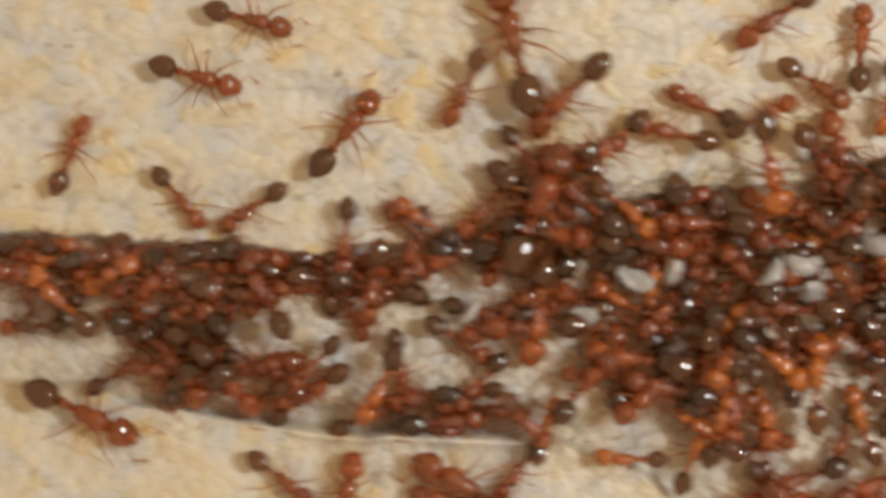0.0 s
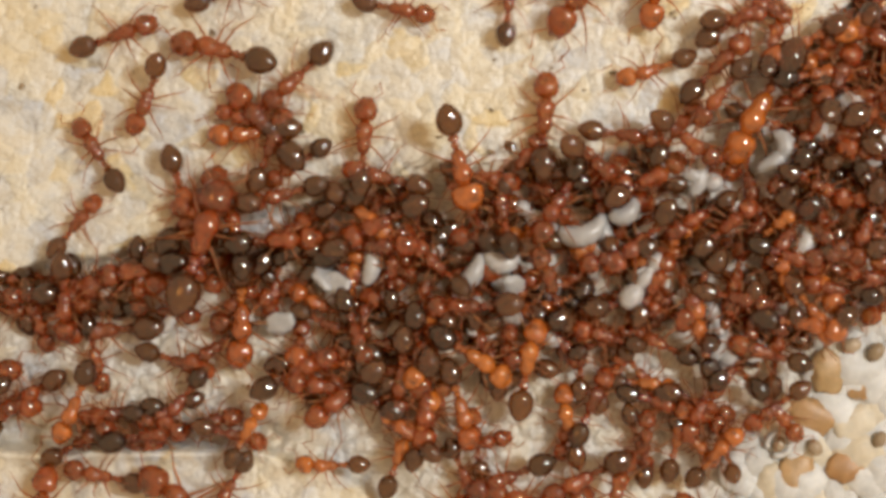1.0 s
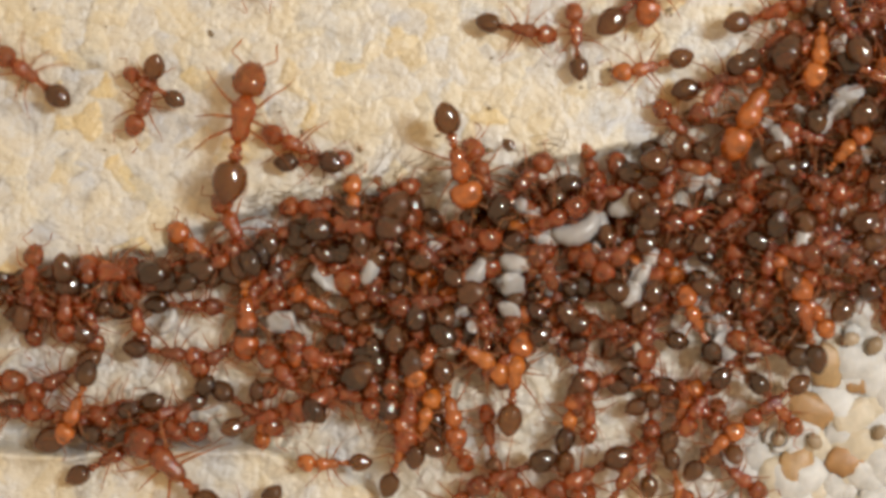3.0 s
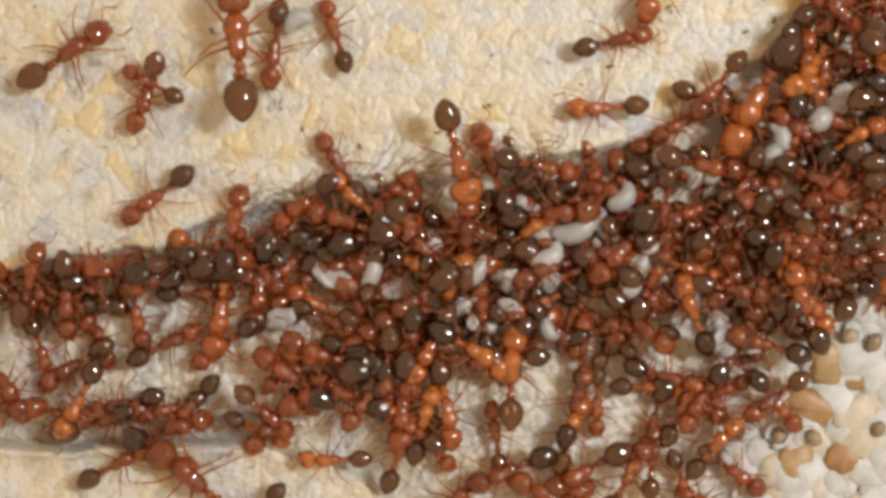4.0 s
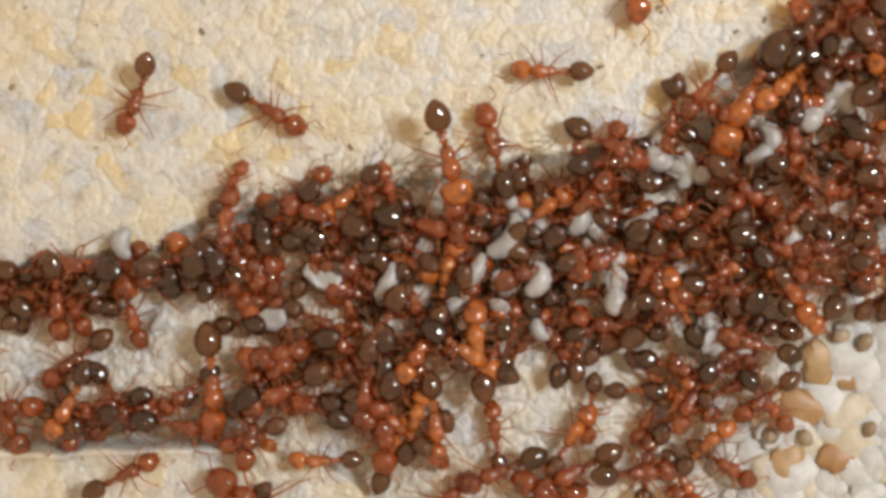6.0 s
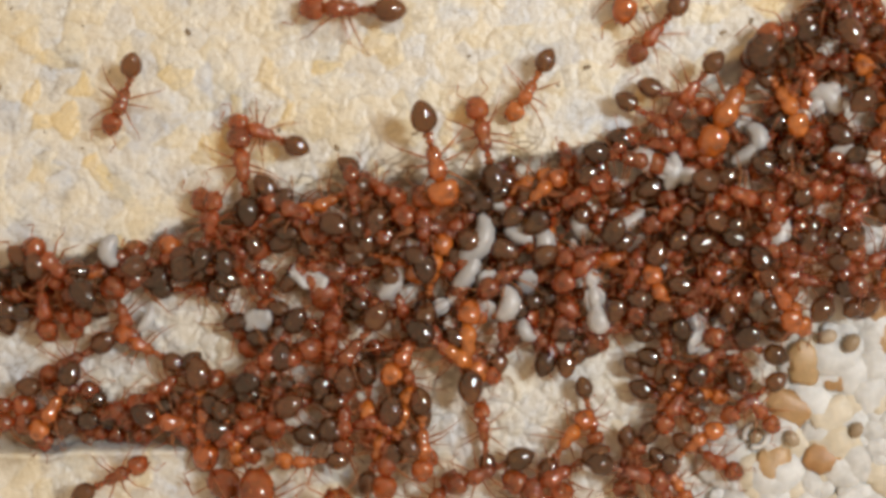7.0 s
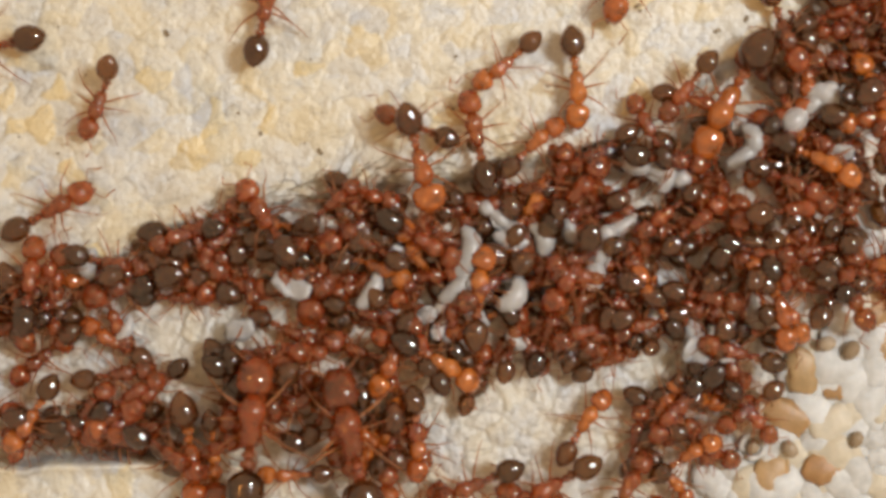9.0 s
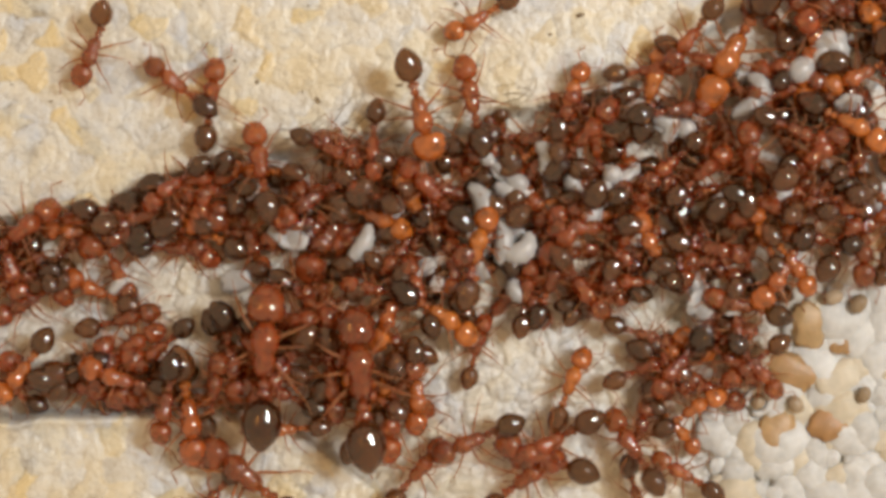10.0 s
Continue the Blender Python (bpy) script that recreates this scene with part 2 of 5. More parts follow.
def tube(points, radii, sides=6):
    verts, faces = [], []
    for n, p in enumerate(points):
        p = Vector(p)
        a, b = Vector(points[max(n - 1, 0)]), Vector(points[min(n + 1, len(points) - 1)])
        q = (b - a).to_track_quat("Z", "Y")
        for i in range(sides):
            t = 2 * math.pi * i / sides
            verts.append(tuple((p + q @ Vector((math.cos(t), math.sin(t), 0)) * radii[n]) * MM))
    for s in range(len(points) - 1):
        for i in range(sides):
            j = (i + 1) % sides
            faces.append((s * sides + i, s * sides + j, (s + 1) * sides + j, (s + 1) * sides + i))
    faces.append(tuple(range(sides - 1, -1, -1)))
    faces.append(tuple((len(points) - 1) * sides + i for i in range(sides)))
    return verts, faces


def joined(*shapes):
    verts, faces = [], []
    for v, f in shapes:
        base = len(verts)
        verts += v
        faces += [tuple(i + base for i in face) for face in f]
    return verts, faces


def part(name, shape, mat, parent, place=None, label=""):
    """One mesh object under a thing or a part. shape: verts and faces, or a mesh to share."""
    me = shape if isinstance(shape, bpy.types.Mesh) else mesh_from(name, *shape, mat)
    ob = new(name, me)
    ob.parent = parent
    if place is not None:
        ob.matrix_basis = place
    return tagged(ob, label) if label else ob


# ---- ants ----
def head_shape(w):
    return loft([(-0.02, 0, 0.11, 0.11), (0.03, 0, 0.31 * w, 0.25), (0.15, 0.01, 0.42 * w, 0.34), (0.34, 0.01, 0.45 * w, 0.36), (0.56, 0, 0.42 * w, 0.33),
                 (0.73, -0.02, 0.34 * w, 0.26), (0.86, -0.05, 0.24 * w, 0.17), (0.92, -0.07, 0.13 * w, 0.09)], 14)


def thorax_shape():
    return loft([(-0.62, -0.06, 0.08, 0.08), (-0.56, -0.02, 0.19, 0.17), (-0.42, 0.0, 0.25, 0.24), (-0.26, 0.02, 0.27, 0.25), (-0.10, 0.0, 0.25, 0.22), (0.02, 0.05, 0.29, 0.26),
                 (0.22, 0.07, 0.35, 0.30), (0.40, 0.05, 0.32, 0.27), (0.54, 0.01, 0.21, 0.18), (0.64, 0.0, 0.11, 0.10)], 12)


def petiole_shape():
    return loft([(0.02, 0, 0.09, 0.08), (-0.08, 0.02, 0.11, 0.11), (-0.16, 0.06, 0.17, 0.19), (-0.23, 0.03, 0.13, 0.12), (-0.28, 0.0, 0.10, 0.09),
                 (-0.36, 0.04, 0.20, 0.18), (-0.44, 0.03, 0.20, 0.16), (-0.52, 0.0, 0.12, 0.10)], 10)


def gaster_shape():
    return loft([(0.02, 0, 0.06, 0.06), (-0.04, 0.0, 0.20, 0.19), (-0.14, 0.0, 0.34, 0.32), (-0.30, 0.0, 0.44, 0.41), (-0.33, 0.0, 0.435, 0.405), (-0.52, 0.0, 0.47, 0.43),
                 (-0.70, -0.01, 0.44, 0.39), (-0.73, -0.01, 0.425, 0.38), (-0.90, -0.02, 0.34, 0.29), (-0.93, -0.02, 0.32, 0.275), (-1.06, -0.03, 0.20, 0.17), (-1.16, -0.04, 0.07, 0.06)], 16)


def leg_shape(side, reach, forward, drop):
    """A leg from its hip: thigh up and out, shin down, foot on the ground."""
    pts = [(0, 0, 0), (0.05 * forward, side * 0.16, -0.06), (0.30 * forward, side * 0.52 * reach, 0.16), (0.42 * forward, side * 0.66 * reach, 0.14),
           (0.66 * forward, side * 0.95 * reach, -0.22), (0.76 * forward, side * 1.04 * reach, -0.34), (0.98 * forward, side * 1.20 * reach, drop)]
    return tube(pts, [0.055, 0.048, 0.040, 0.026, 0.022, 0.015, 0.010], 5)


def antenna_shape(side, spread):
    pts = [(0, 0, 0), (0.18, side * 0.22 * spread, 0.12), (0.34, side * 0.46 * spread, 0.16), (0.40, side * 0.50 * spread, 0.14), (0.58, side * 0.44 * spread, 0.02),
           (0.76, side * 0.38 * spread, -0.12), (0.92, side * 0.36 * spread, -0.22)]
    return tube(pts, [0.02, 0.022, 0.022, 0.02, 0.02, 0.032, 0.02], 5)


HIPS = [(0.30, 0.14, 0.86, 1.0), (0.02, 0.15, 0.92, -0.25), (-0.24, 0.14, 1.05, -0.95)]
TALL = 0.52


def make_ant(name, cuticle, headwide=1.0, cock=12, head_turn=0, belly=DARK):
    """One ant standing at its Empty; cock lifts the gaster."""
    root = new(name)
    root.empty_display_size = 0.5 * MM
    p = lambda x, y, z, rx=0, ry=0, rz=0: pose(x * MM, y * MM, z * MM, rx, ry, rz)
    part("thorax", thorax_shape(), cuticle, root, p(0, 0, TALL))
    head = part("head", head_shape(headwide), cuticle, root, p(0.62, 0, TALL + 0.04, 0, 14, head_turn))
    for side in (-1, 1):
        part("antenna", antenna_shape(side, 1.0), LEG, head, p(0.66, side * 0.10, 0.02))
        part("eye", loft(egg(0.13, 0.05, 0.06, -0.06, 0, 5), 8), EYE, head, p(0.36, side * 0.41 * headwide, 0.10))
        part("mandible", tube([(0, 0, 0), (0.10, side * 0.06, -0.02), (0.20, side * -0.02, -0.04)], [0.06, 0.055, 0.02], 6), cuticle, head, p(0.78, side * 0.12 * headwide, -0.06))
    part("petiole", petiole_shape(), cuticle, root, p(-0.60, 0, TALL - 0.06, 0, -cock * 0.3))
    part("gaster", gaster_shape(), belly, root, p(-1.10, 0, TALL - 0.06 + 0.010 * cock * 0.9, 0, cock), "dark glossy banded gaster")
    for x, y, reach, fwd in HIPS:
        for side in (-1, 1):
            part("leg", leg_shape(side, reach, fwd, 0.02 - (TALL - 0.14)), LEG, root, p(x, side * y, TALL - 0.14))
    return root


KINDS = {}


def stand(x, y, heading):
    """The height at which an ant stands: on the crust, or propped on a rim under its head or gaster."""
    c, s = math.cos(radians(heading)), math.sin(radians(heading))
    return max(ground_at(x, y), ground_at(x - 1.5 * c, y - 1.5 * s) - 0.2, ground_at(x + 0.9 * c, y + 0.9 * s) - 0.2)


def ant(kind, label, x, y, heading, size=1.0, lift=0.0, pitch=0.0, roll=0.0, group="ants of the swarm"):
    """An ant with its thorax at x, y; heading in degrees from +x; lift: how high it stands on others."""
    makers = {
        "worker": lambda: make_ant("fire_ant", RED),
        "bent": lambda: make_ant("fire_ant", RED, 1.0, 20, 18),
        "raised": lambda: make_ant("fire_ant", RED, 1.0, 38, -12),
        "amber": lambda: make_ant("fire_ant", ORANGE, 1.0, 8, -15),
        "major_a": lambda: make_ant("major_ant", ORANGE, 1.3, 30, 0),
        "major_b": lambda: make_ant("major_ant", ORANGE, 0.95, 16, 10),
    }
    m = pose(x * MM, y * MM, (stand(x, y, heading) + lift) * MM, roll, pitch, heading)
    if kind not in KINDS:
        ob = KINDS[kind] = makers[kind]()
        ob.matrix_basis = m
    else:
        ob = copy_thing(KINDS[kind], m)
    ob.scale = (size, size, size)
    return tagged(ob, label, "ant", group)


MOVES = []
RUNNERS = []


def over_crust(lift, rows, pitch=0.0, roll=0.0):
    """Poses on the crust from seconds, x, y, heading."""
    return [(t, pose(x * MM, y * MM, (stand(x, y, a) + lift) * MM, roll, pitch, a)) for t, x, y, a in rows]


# ants that stand still or walk on their own
RUNNERS.append(ant("major_a", "big-headed orange ant standing still at the channel rim", 0.69, 3.81, -75, 1.30, 1.0))
RUNNERS.append(ant("major_b", "large orange ant with a broad shiny gaster on the rim", 13.81, 6.41, -120, 1.70, 0.8))
RUNNERS.append(ant("raised", "red-brown worker ant standing still with its gaster raised", -13.32, 6.61, -110, 1.07, 0.2))
RUNNERS.append(ant("amber", "orange worker ant with a dark gaster among the swarm", 9.22, 11.98, -90, 1.30, 0.3))
RUNNERS.append(ant("worker", "red-brown worker ant with a dark gaster on the pale crust", 2.67, -10.00, -157, 1.15, 0.9))
RUNNERS.append(ant("worker", "red-brown worker ant with a dark gaster on the pale crust", 6.03, -10.07, -151, 1.20, 0.9))
RUNNERS.append(ant("worker", "red-brown worker ant with a dark gaster on the pale crust", 9.43, -1.20, 64, 1.00, 1.0))
RUNNERS.append(ant("worker", "red-brown worker ant with a dark gaster on the pale crust", 14.14, -4.20, 164, 1.05, 1.0))
RUNNERS.append(ant("worker", "red-brown worker ant with a dark gaster on the pale crust", 14.58, -6.81, -143, 0.95, 0.9))
RUNNERS.append(ant("worker", "red-brown worker ant with a dark gaster on the pale crust", 15.04, -7.06, -50, 0.95, 0.9))
RUNNERS.append(ant("worker", "red-brown worker ant with a dark gaster on the pale crust", 12.69, -5.28, -128, 0.90, 0.8))
RUNNERS.append(ant("worker", "red-brown worker ant with a dark gaster on the pale crust", 17.30, -1.38, 169, 1.00, 0.9))
RUNNERS.append(ant("amber", "orange worker ant with a dark gaster among the swarm", 16.47, -2.54, -52, 1.00, 1.1))
RUNNERS.append(ant("worker", "red-brown worker ant with a dark gaster on the pale crust", 16.67, 3.07, -24, 1.00, 1.3))
RUNNERS.append(ant("worker", "red-brown worker ant with a dark gaster on the pale crust", 17.36, 0.13, -170, 1.05, 1.3))
RUNNERS.append(ant("worker", "red-brown worker ant with a dark gaster on the pale crust", 11.92, 6.95, -128, 1.00, 1.0))
RUNNERS.append(ant("worker", "red-brown worker ant with a dark gaster on the pale crust", 15.47, -0.02, -19, 1.00, 1.2))
RUNNERS.append(ant("worker", "red-brown worker ant with a dark gaster on the pale crust", 7.42, -0.09, -163, 1.00, 1.2))
RUNNERS.append(ant("worker", "red-brown worker ant with a dark gaster on the pale crust", 12.68, 1.49, 41, 1.00, 1.2))
RUNNERS.append(ant("worker", "red-brown worker ant with a dark gaster on the pale crust", 13.13, -1.86, -11, 1.00, 1.2))
RUNNERS.append(ant("amber", "orange worker ant with a dark gaster among the swarm", -0.84, -7.49, 76, 1.00, 1.0))
RUNNERS.append(ant("worker", "red-brown worker ant with a dark gaster on the pale crust", -9.50, 2.19, 70, 1.70, 1.2))
RUNNERS.append(ant("worker", "red-brown worker ant with a dark gaster on the pale crust", -7.96, 2.40, 144, 1.35, 0.2))
RUNNERS.append(ant("worker", "red-brown worker ant with a dark gaster on the pale crust", -15.33, 0.57, 146, 1.05, 0.1))
RUNNERS.append(ant("worker", "red-brown worker ant with a dark gaster on the pale crust", -10.34, 14.82, -128, 1.15, 0.1))
RUNNERS.append(ant("bent", "long red-brown worker ant with bent head on the crust", -8.85, 6.57, -133, 1.35, 0.2))
RUNNERS.append(ant("worker", "red-brown worker ant with a dark gaster on the pale crust", -22.83, 9.44, -11, 1.10, 0.1))
RUNNERS.append(ant("worker", "red-brown worker ant with a dark gaster on the pale crust", -25.05, 6.71, -13, 1.15, 0.1))
RUNNERS.append(ant("worker", "red-brown worker ant with a dark gaster on the pale crust", -30.80, 3.24, 72, 1.05, 0.1))
RUNNERS.append(ant("worker", "red-brown worker ant with a dark gaster on the pale crust", -25.69, 1.03, -47, 0.95, 0.1))
RUNNERS.append(ant("worker", "red-brown worker ant with a dark gaster on the pale crust", -18.29, 4.94, 56, 1.30, 0.1))
RUNNERS.append(ant("worker", "red-brown worker ant with a dark gaster on the pale crust", -22.78, 0.77, -143, 1.00, 0.1))
RUNNERS.append(ant("worker", "red-brown worker ant with a dark gaster on the pale crust", -18.24, -0.49, -91, 1.00, 0.3))
RUNNERS.append(ant("worker", "red-brown worker ant with a dark gaster on the pale crust", -15.21, -0.65, -102, 1.00, 0.3))
RUNNERS.append(ant("worker", "red-brown worker ant with a dark gaster on the pale crust", -11.27, 9.49, 107, 1.75, 0.3))
RUNNERS.append(ant("amber", "orange worker ant with a dark gaster among the swarm", -6.65, 4.57, -137, 1.15, 0.2))
RUNNERS.append(ant("worker", "red-brown worker ant with a dark gaster on the pale crust", -10.04, 3.75, -47, 0.95, 0.2))
RUNNERS.append(ant("worker", "red-brown worker ant with a dark gaster on the pale crust", -2.84, 1.10, -76, 1.20, 0.2))
RUNNERS.append(ant("worker", "red-brown worker ant with a dark gaster on the pale crust", -12.42, 12.88, 15, 1.05, 0.1))
RUNNERS.append(ant("worker", "red-brown worker ant with a dark gaster on the pale crust", -1.49, -0.81, -127, 1.10, 0.1))
RUNNERS.append(ant("worker", "red-brown worker ant with a dark gaster on the pale crust", -39.80, 2.56, 25, 1.30, 0.1))
RUNNERS.append(ant("worker", "red-brown worker ant with a dark gaster on the pale crust", -40.66, 8.33, -34, 1.10, 0.1))
RUNNERS.append(ant("worker", "red-brown worker ant with a dark gaster on the pale crust", -8.45, -1.87, -101, 0.95, 0.1))
RUNNERS.append(ant("worker", "red-brown worker ant with a dark gaster on the pale crust", -17.18, 15.37, -98, 1.10, 0.1))
RUNNERS.append(ant("worker", "red-brown worker ant with a dark gaster on the pale crust", -8.73, -0.71, -156, 1.05, 0.2))
RUNNERS.append(ant("worker", "red-brown worker ant with a dark gaster on the pale crust", -9.65, -2.25, -137, 1.25, 0.2))
RUNNERS.append(ant("worker", "red-brown worker ant with a dark gaster on the pale crust", -3.52, 0.45, 17, 1.30, 0.2))
RUNNERS.append(ant("worker", "red-brown worker ant with a dark gaster on the pale crust", -5.66, -0.75, -147, 1.00, 0.1))
RUNNERS.append(ant("worker", "red-brown worker ant with a dark gaster on the pale crust", -6.20, 17.34, -165, 1.30, 0.1))
RUNNERS.append(ant("worker", "red-brown worker ant with a dark gaster on the pale crust", -40.34, 5.18, -11, 1.00, 0.1))
RUNNERS.append(ant("worker", "red-brown worker ant with a dark gaster on the pale crust", -24.13, 16.34, -165, 1.30, 0.1))
RUNNERS.append(ant("worker", "red-brown worker ant with a dark gaster on the pale crust", -6.64, -1.93, -132, 1.00, 0.2))
RUNNERS.append(ant("worker", "red-brown worker ant with a dark gaster on the pale crust", -30.86, -1.99, 172, 1.20, 0.2))
RUNNERS.append(ant("worker", "red-brown worker ant with a dark gaster on the pale crust", -2.07, 0.37, -163, 1.05, 0.2))
RUNNERS.append(ant("worker", "red-brown worker ant with a dark gaster on the pale crust", -9.07, -1.71, -23, 1.10, 0.2))
RUNNERS.append(ant("worker", "red-brown worker ant with a dark gaster on the pale crust", -2.67, 6.85, 156, 1.00, 0.1))
RUNNERS.append(ant("worker", "red-brown worker ant with a dark gaster on the pale crust", 2.90, 7.85, -28, 1.05, 0.2))
RUNNERS.append(ant("worker", "red-brown worker ant with a dark gaster on the pale crust", 0.40, 10.69, -142, 1.20, 0.2))
RUNNERS.append(ant("worker", "red-brown worker ant with a dark gaster on the pale crust", 4.62, 10.16, 89, 1.10, 0.2))
RUNNERS.append(ant("bent", "long red-brown worker ant with bent head on the crust", 4.01, 15.92, -150, 1.50, 0.2))
RUNNERS.append(ant("worker", "red-brown worker ant with a dark gaster on the pale crust", 3.91, 5.00, 111, 1.30, 0.2))
RUNNERS.append(ant("worker", "red-brown worker ant with a dark gaster on the pale crust", 3.35, 3.71, 93, 0.95, 0.1))
RUNNERS.append(ant("worker", "red-brown worker ant with a dark gaster on the pale crust", -2.29, 13.73, -11, 1.00, 0.1))
RUNNERS.append(ant("amber", "orange worker ant with a dark gaster among the swarm", 6.00, 7.28, -93, 1.00, 0.3))
RUNNERS.append(ant("worker", "red-brown worker ant with a dark gaster on the pale crust", -7.74, 15.50, -29, 1.00, 0.2))
RUNNERS.append(ant("worker", "red-brown worker ant with a dark gaster on the pale crust", 7.07, 3.25, -39, 1.00, 0.4))
RUNNERS.append(ant("worker", "red-brown worker ant with a dark gaster on the pale crust", 7.92, 2.84, -23, 1.15, 0.3))
RUNNERS.append(ant("worker", "red-brown worker ant with a dark gaster on the pale crust", 2.05, 17.45, -150, 1.05, 0.1))
RUNNERS.append(ant("amber", "orange worker ant with a dark gaster among the swarm", 2.86, 0.80, 10, 1.20, 0.2))
RUNNERS.append(ant("amber", "orange worker ant with a dark gaster among the swarm", 1.13, 0.51, 24, 1.00, 0.3))
RUNNERS.append(ant("worker", "red-brown worker ant with a dark gaster on the pale crust", 0.71, 1.68, 120, 1.20, 0.3))
RUNNERS.append(ant("worker", "red-brown worker ant with a dark gaster on the pale crust", -11.47, -3.89, -156, 1.00, 0.4))
RUNNERS.append(ant("amber", "orange worker ant with a dark gaster among the swarm", -9.28, -3.47, -93, 1.40, 0.5))
RUNNERS.append(ant("worker", "red-brown worker ant with a dark gaster on the pale crust", -5.02, -3.30, -26, 0.90, 0.4))
RUNNERS.append(ant("worker", "red-brown worker ant with a dark gaster on the pale crust", -12.52, -4.72, -30, 1.00, 0.3))
RUNNERS.append(ant("worker", "red-brown worker ant with a dark gaster on the pale crust", -15.33, -6.26, -75, 1.00, 0.2))
RUNNERS.append(ant("worker", "red-brown worker ant with a dark gaster on the pale crust", -19.82, -7.26, -150, 1.10, 0.2))
RUNNERS.append(ant("worker", "red-brown worker ant with a dark gaster on the pale crust", -17.76, -3.60, -63, 0.95, 0.2))
RUNNERS.append(ant("worker", "red-brown worker ant with a dark gaster on the pale crust", -9.87, -3.75, -175, 1.30, 0.3))
RUNNERS.append(ant("worker", "red-brown worker ant with a dark gaster on the pale crust", -11.69, -3.25, -11, 0.95, 0.3))
RUNNERS.append(ant("worker", "red-brown worker ant with a dark gaster on the pale crust", -13.17, -11.62, 177, 1.05, 0.2))
RUNNERS.append(ant("worker", "red-brown worker ant with a dark gaster on the pale crust", -9.96, -10.43, -124, 0.95, 0.2))
RUNNERS.append(ant("worker", "red-brown worker ant with a dark gaster on the pale crust", -13.91, -8.60, -11, 1.00, 0.2))
RUNNERS.append(ant("bent", "long red-brown worker ant with bent head on the crust", -12.43, -10.87, 151, 1.60, 0.3))
RUNNERS.append(ant("worker", "red-brown worker ant with a dark gaster on the pale crust", -6.72, -4.49, 86, 0.90, 0.3))
RUNNERS.append(ant("worker", "red-brown worker ant with a dark gaster on the pale crust", -17.52, -11.75, 82, 1.30, 0.3))
RUNNERS.append(ant("worker", "red-brown worker ant with a dark gaster on the pale crust", -17.41, -19.39, 93, 1.85, 1.9))
RUNNERS.append(ant("worker", "red-brown worker ant with a dark gaster on the pale crust", -12.34, -19.11, 93, 1.85, 1.9))
RUNNERS.append(ant("worker", "red-brown worker ant with a dark gaster on the pale crust", -16.65, -8.10, 30, 1.00, 0.5))
RUNNERS.append(ant("worker", "red-brown worker ant with a dark gaster on the pale crust", -11.95, -6.67, -127, 0.95, 0.5))
RUNNERS.append(ant("amber", "orange worker ant with a dark gaster among the swarm", 3.35, -5.07, 93, 1.25, 1.1))
RUNNERS.append(ant("worker", "red-brown worker ant with a dark gaster on the pale crust", 7.31, -5.65, 69, 1.05, 0.6))
RUNNERS.append(ant("worker", "red-brown worker ant with a dark gaster on the pale crust", 7.97, -5.15, 70, 0.85, 0.4))
RUNNERS.append(ant("worker", "red-brown worker ant with a dark gaster on the pale crust", 10.64, -7.39, -17, 1.00, 0.4))
RUNNERS.append(ant("amber", "orange worker ant with a dark gaster among the swarm", 10.92, -8.81, -42, 0.85, 0.5))
RUNNERS.append(ant("worker", "red-brown worker ant with a dark gaster on the pale crust", 1.52, -8.55, 16, 0.90, 0.4))
RUNNERS.append(ant("amber", "orange worker ant with a dark gaster among the swarm", 10.72, -8.02, 81, 1.00, 0.6))
RUNNERS.append(ant("worker", "red-brown worker ant with a dark gaster on the pale crust", 4.87, -8.31, -103, 0.90, 0.3))
RUNNERS.append(ant("worker", "red-brown worker ant with a dark gaster on the pale crust", 8.64, -8.74, -57, 0.90, 0.3))
RUNNERS.append(ant("amber", "orange worker ant with a dark gaster among the swarm", 9.17, -5.52, -4, 0.90, 0.4))
RUNNERS.append(ant("worker", "red-brown worker ant with a dark gaster on the pale crust", 1.19, -8.21, 100, 0.90, 0.3))
RUNNERS.append(ant("worker", "red-brown worker ant with a dark gaster on the pale crust", 2.76, -4.66, 79, 0.95, 0.7))
RUNNERS.append(ant("worker", "red-brown worker ant with a dark gaster on the pale crust", 6.19, -4.44, 87, 0.95, 0.6))
RUNNERS.append(ant("amber", "orange worker ant with a dark gaster among the swarm", 5.55, -7.03, 115, 1.05, 0.5))
RUNNERS.append(ant("worker", "red-brown worker ant with a dark gaster on the pale crust", 3.24, -10.89, 172, 1.25, 0.9))
RUNNERS.append(ant("worker", "red-brown worker ant with a dark gaster on the pale crust", 9.81, -6.91, -17, 1.00, 0.5))
RUNNERS.append(ant("worker", "red-brown worker ant with a dark gaster on the pale crust", 9.02, -5.48, -53, 0.85, 0.3))
RUNNERS.append(ant("worker", "red-brown worker ant with a dark gaster on the pale crust", -29.19, -8.89, -24, 1.50, 0.2))
RUNNERS.append(ant("worker", "red-brown worker ant with a dark gaster on the pale crust", -26.78, -5.51, 170, 0.90, 0.2))
RUNNERS.append(ant("worker", "red-brown worker ant with a dark gaster on the pale crust", -20.28, -11.38, -36, 1.00, 0.2))
RUNNERS.append(ant("worker", "red-brown worker ant with a dark gaster on the pale crust", -32.68, -5.03, -174, 0.90, 0.3))
RUNNERS.append(ant("worker", "red-brown worker ant with a dark gaster on the pale crust", -22.08, -6.34, 20, 1.10, 0.4))
RUNNERS.append(ant("worker", "red-brown worker ant with a dark gaster on the pale crust", -3.96, 5.47, 169, 1.10, 0.4))
RUNNERS.append(ant("worker", "red-brown worker ant with a dark gaster on the pale crust", 0.50, 6.53, 30, 1.00, 0.4))
RUNNERS.append(ant("worker", "red-brown worker ant with a dark gaster on the pale crust", -9.01, 3.46, -150, 1.05, 0.4))
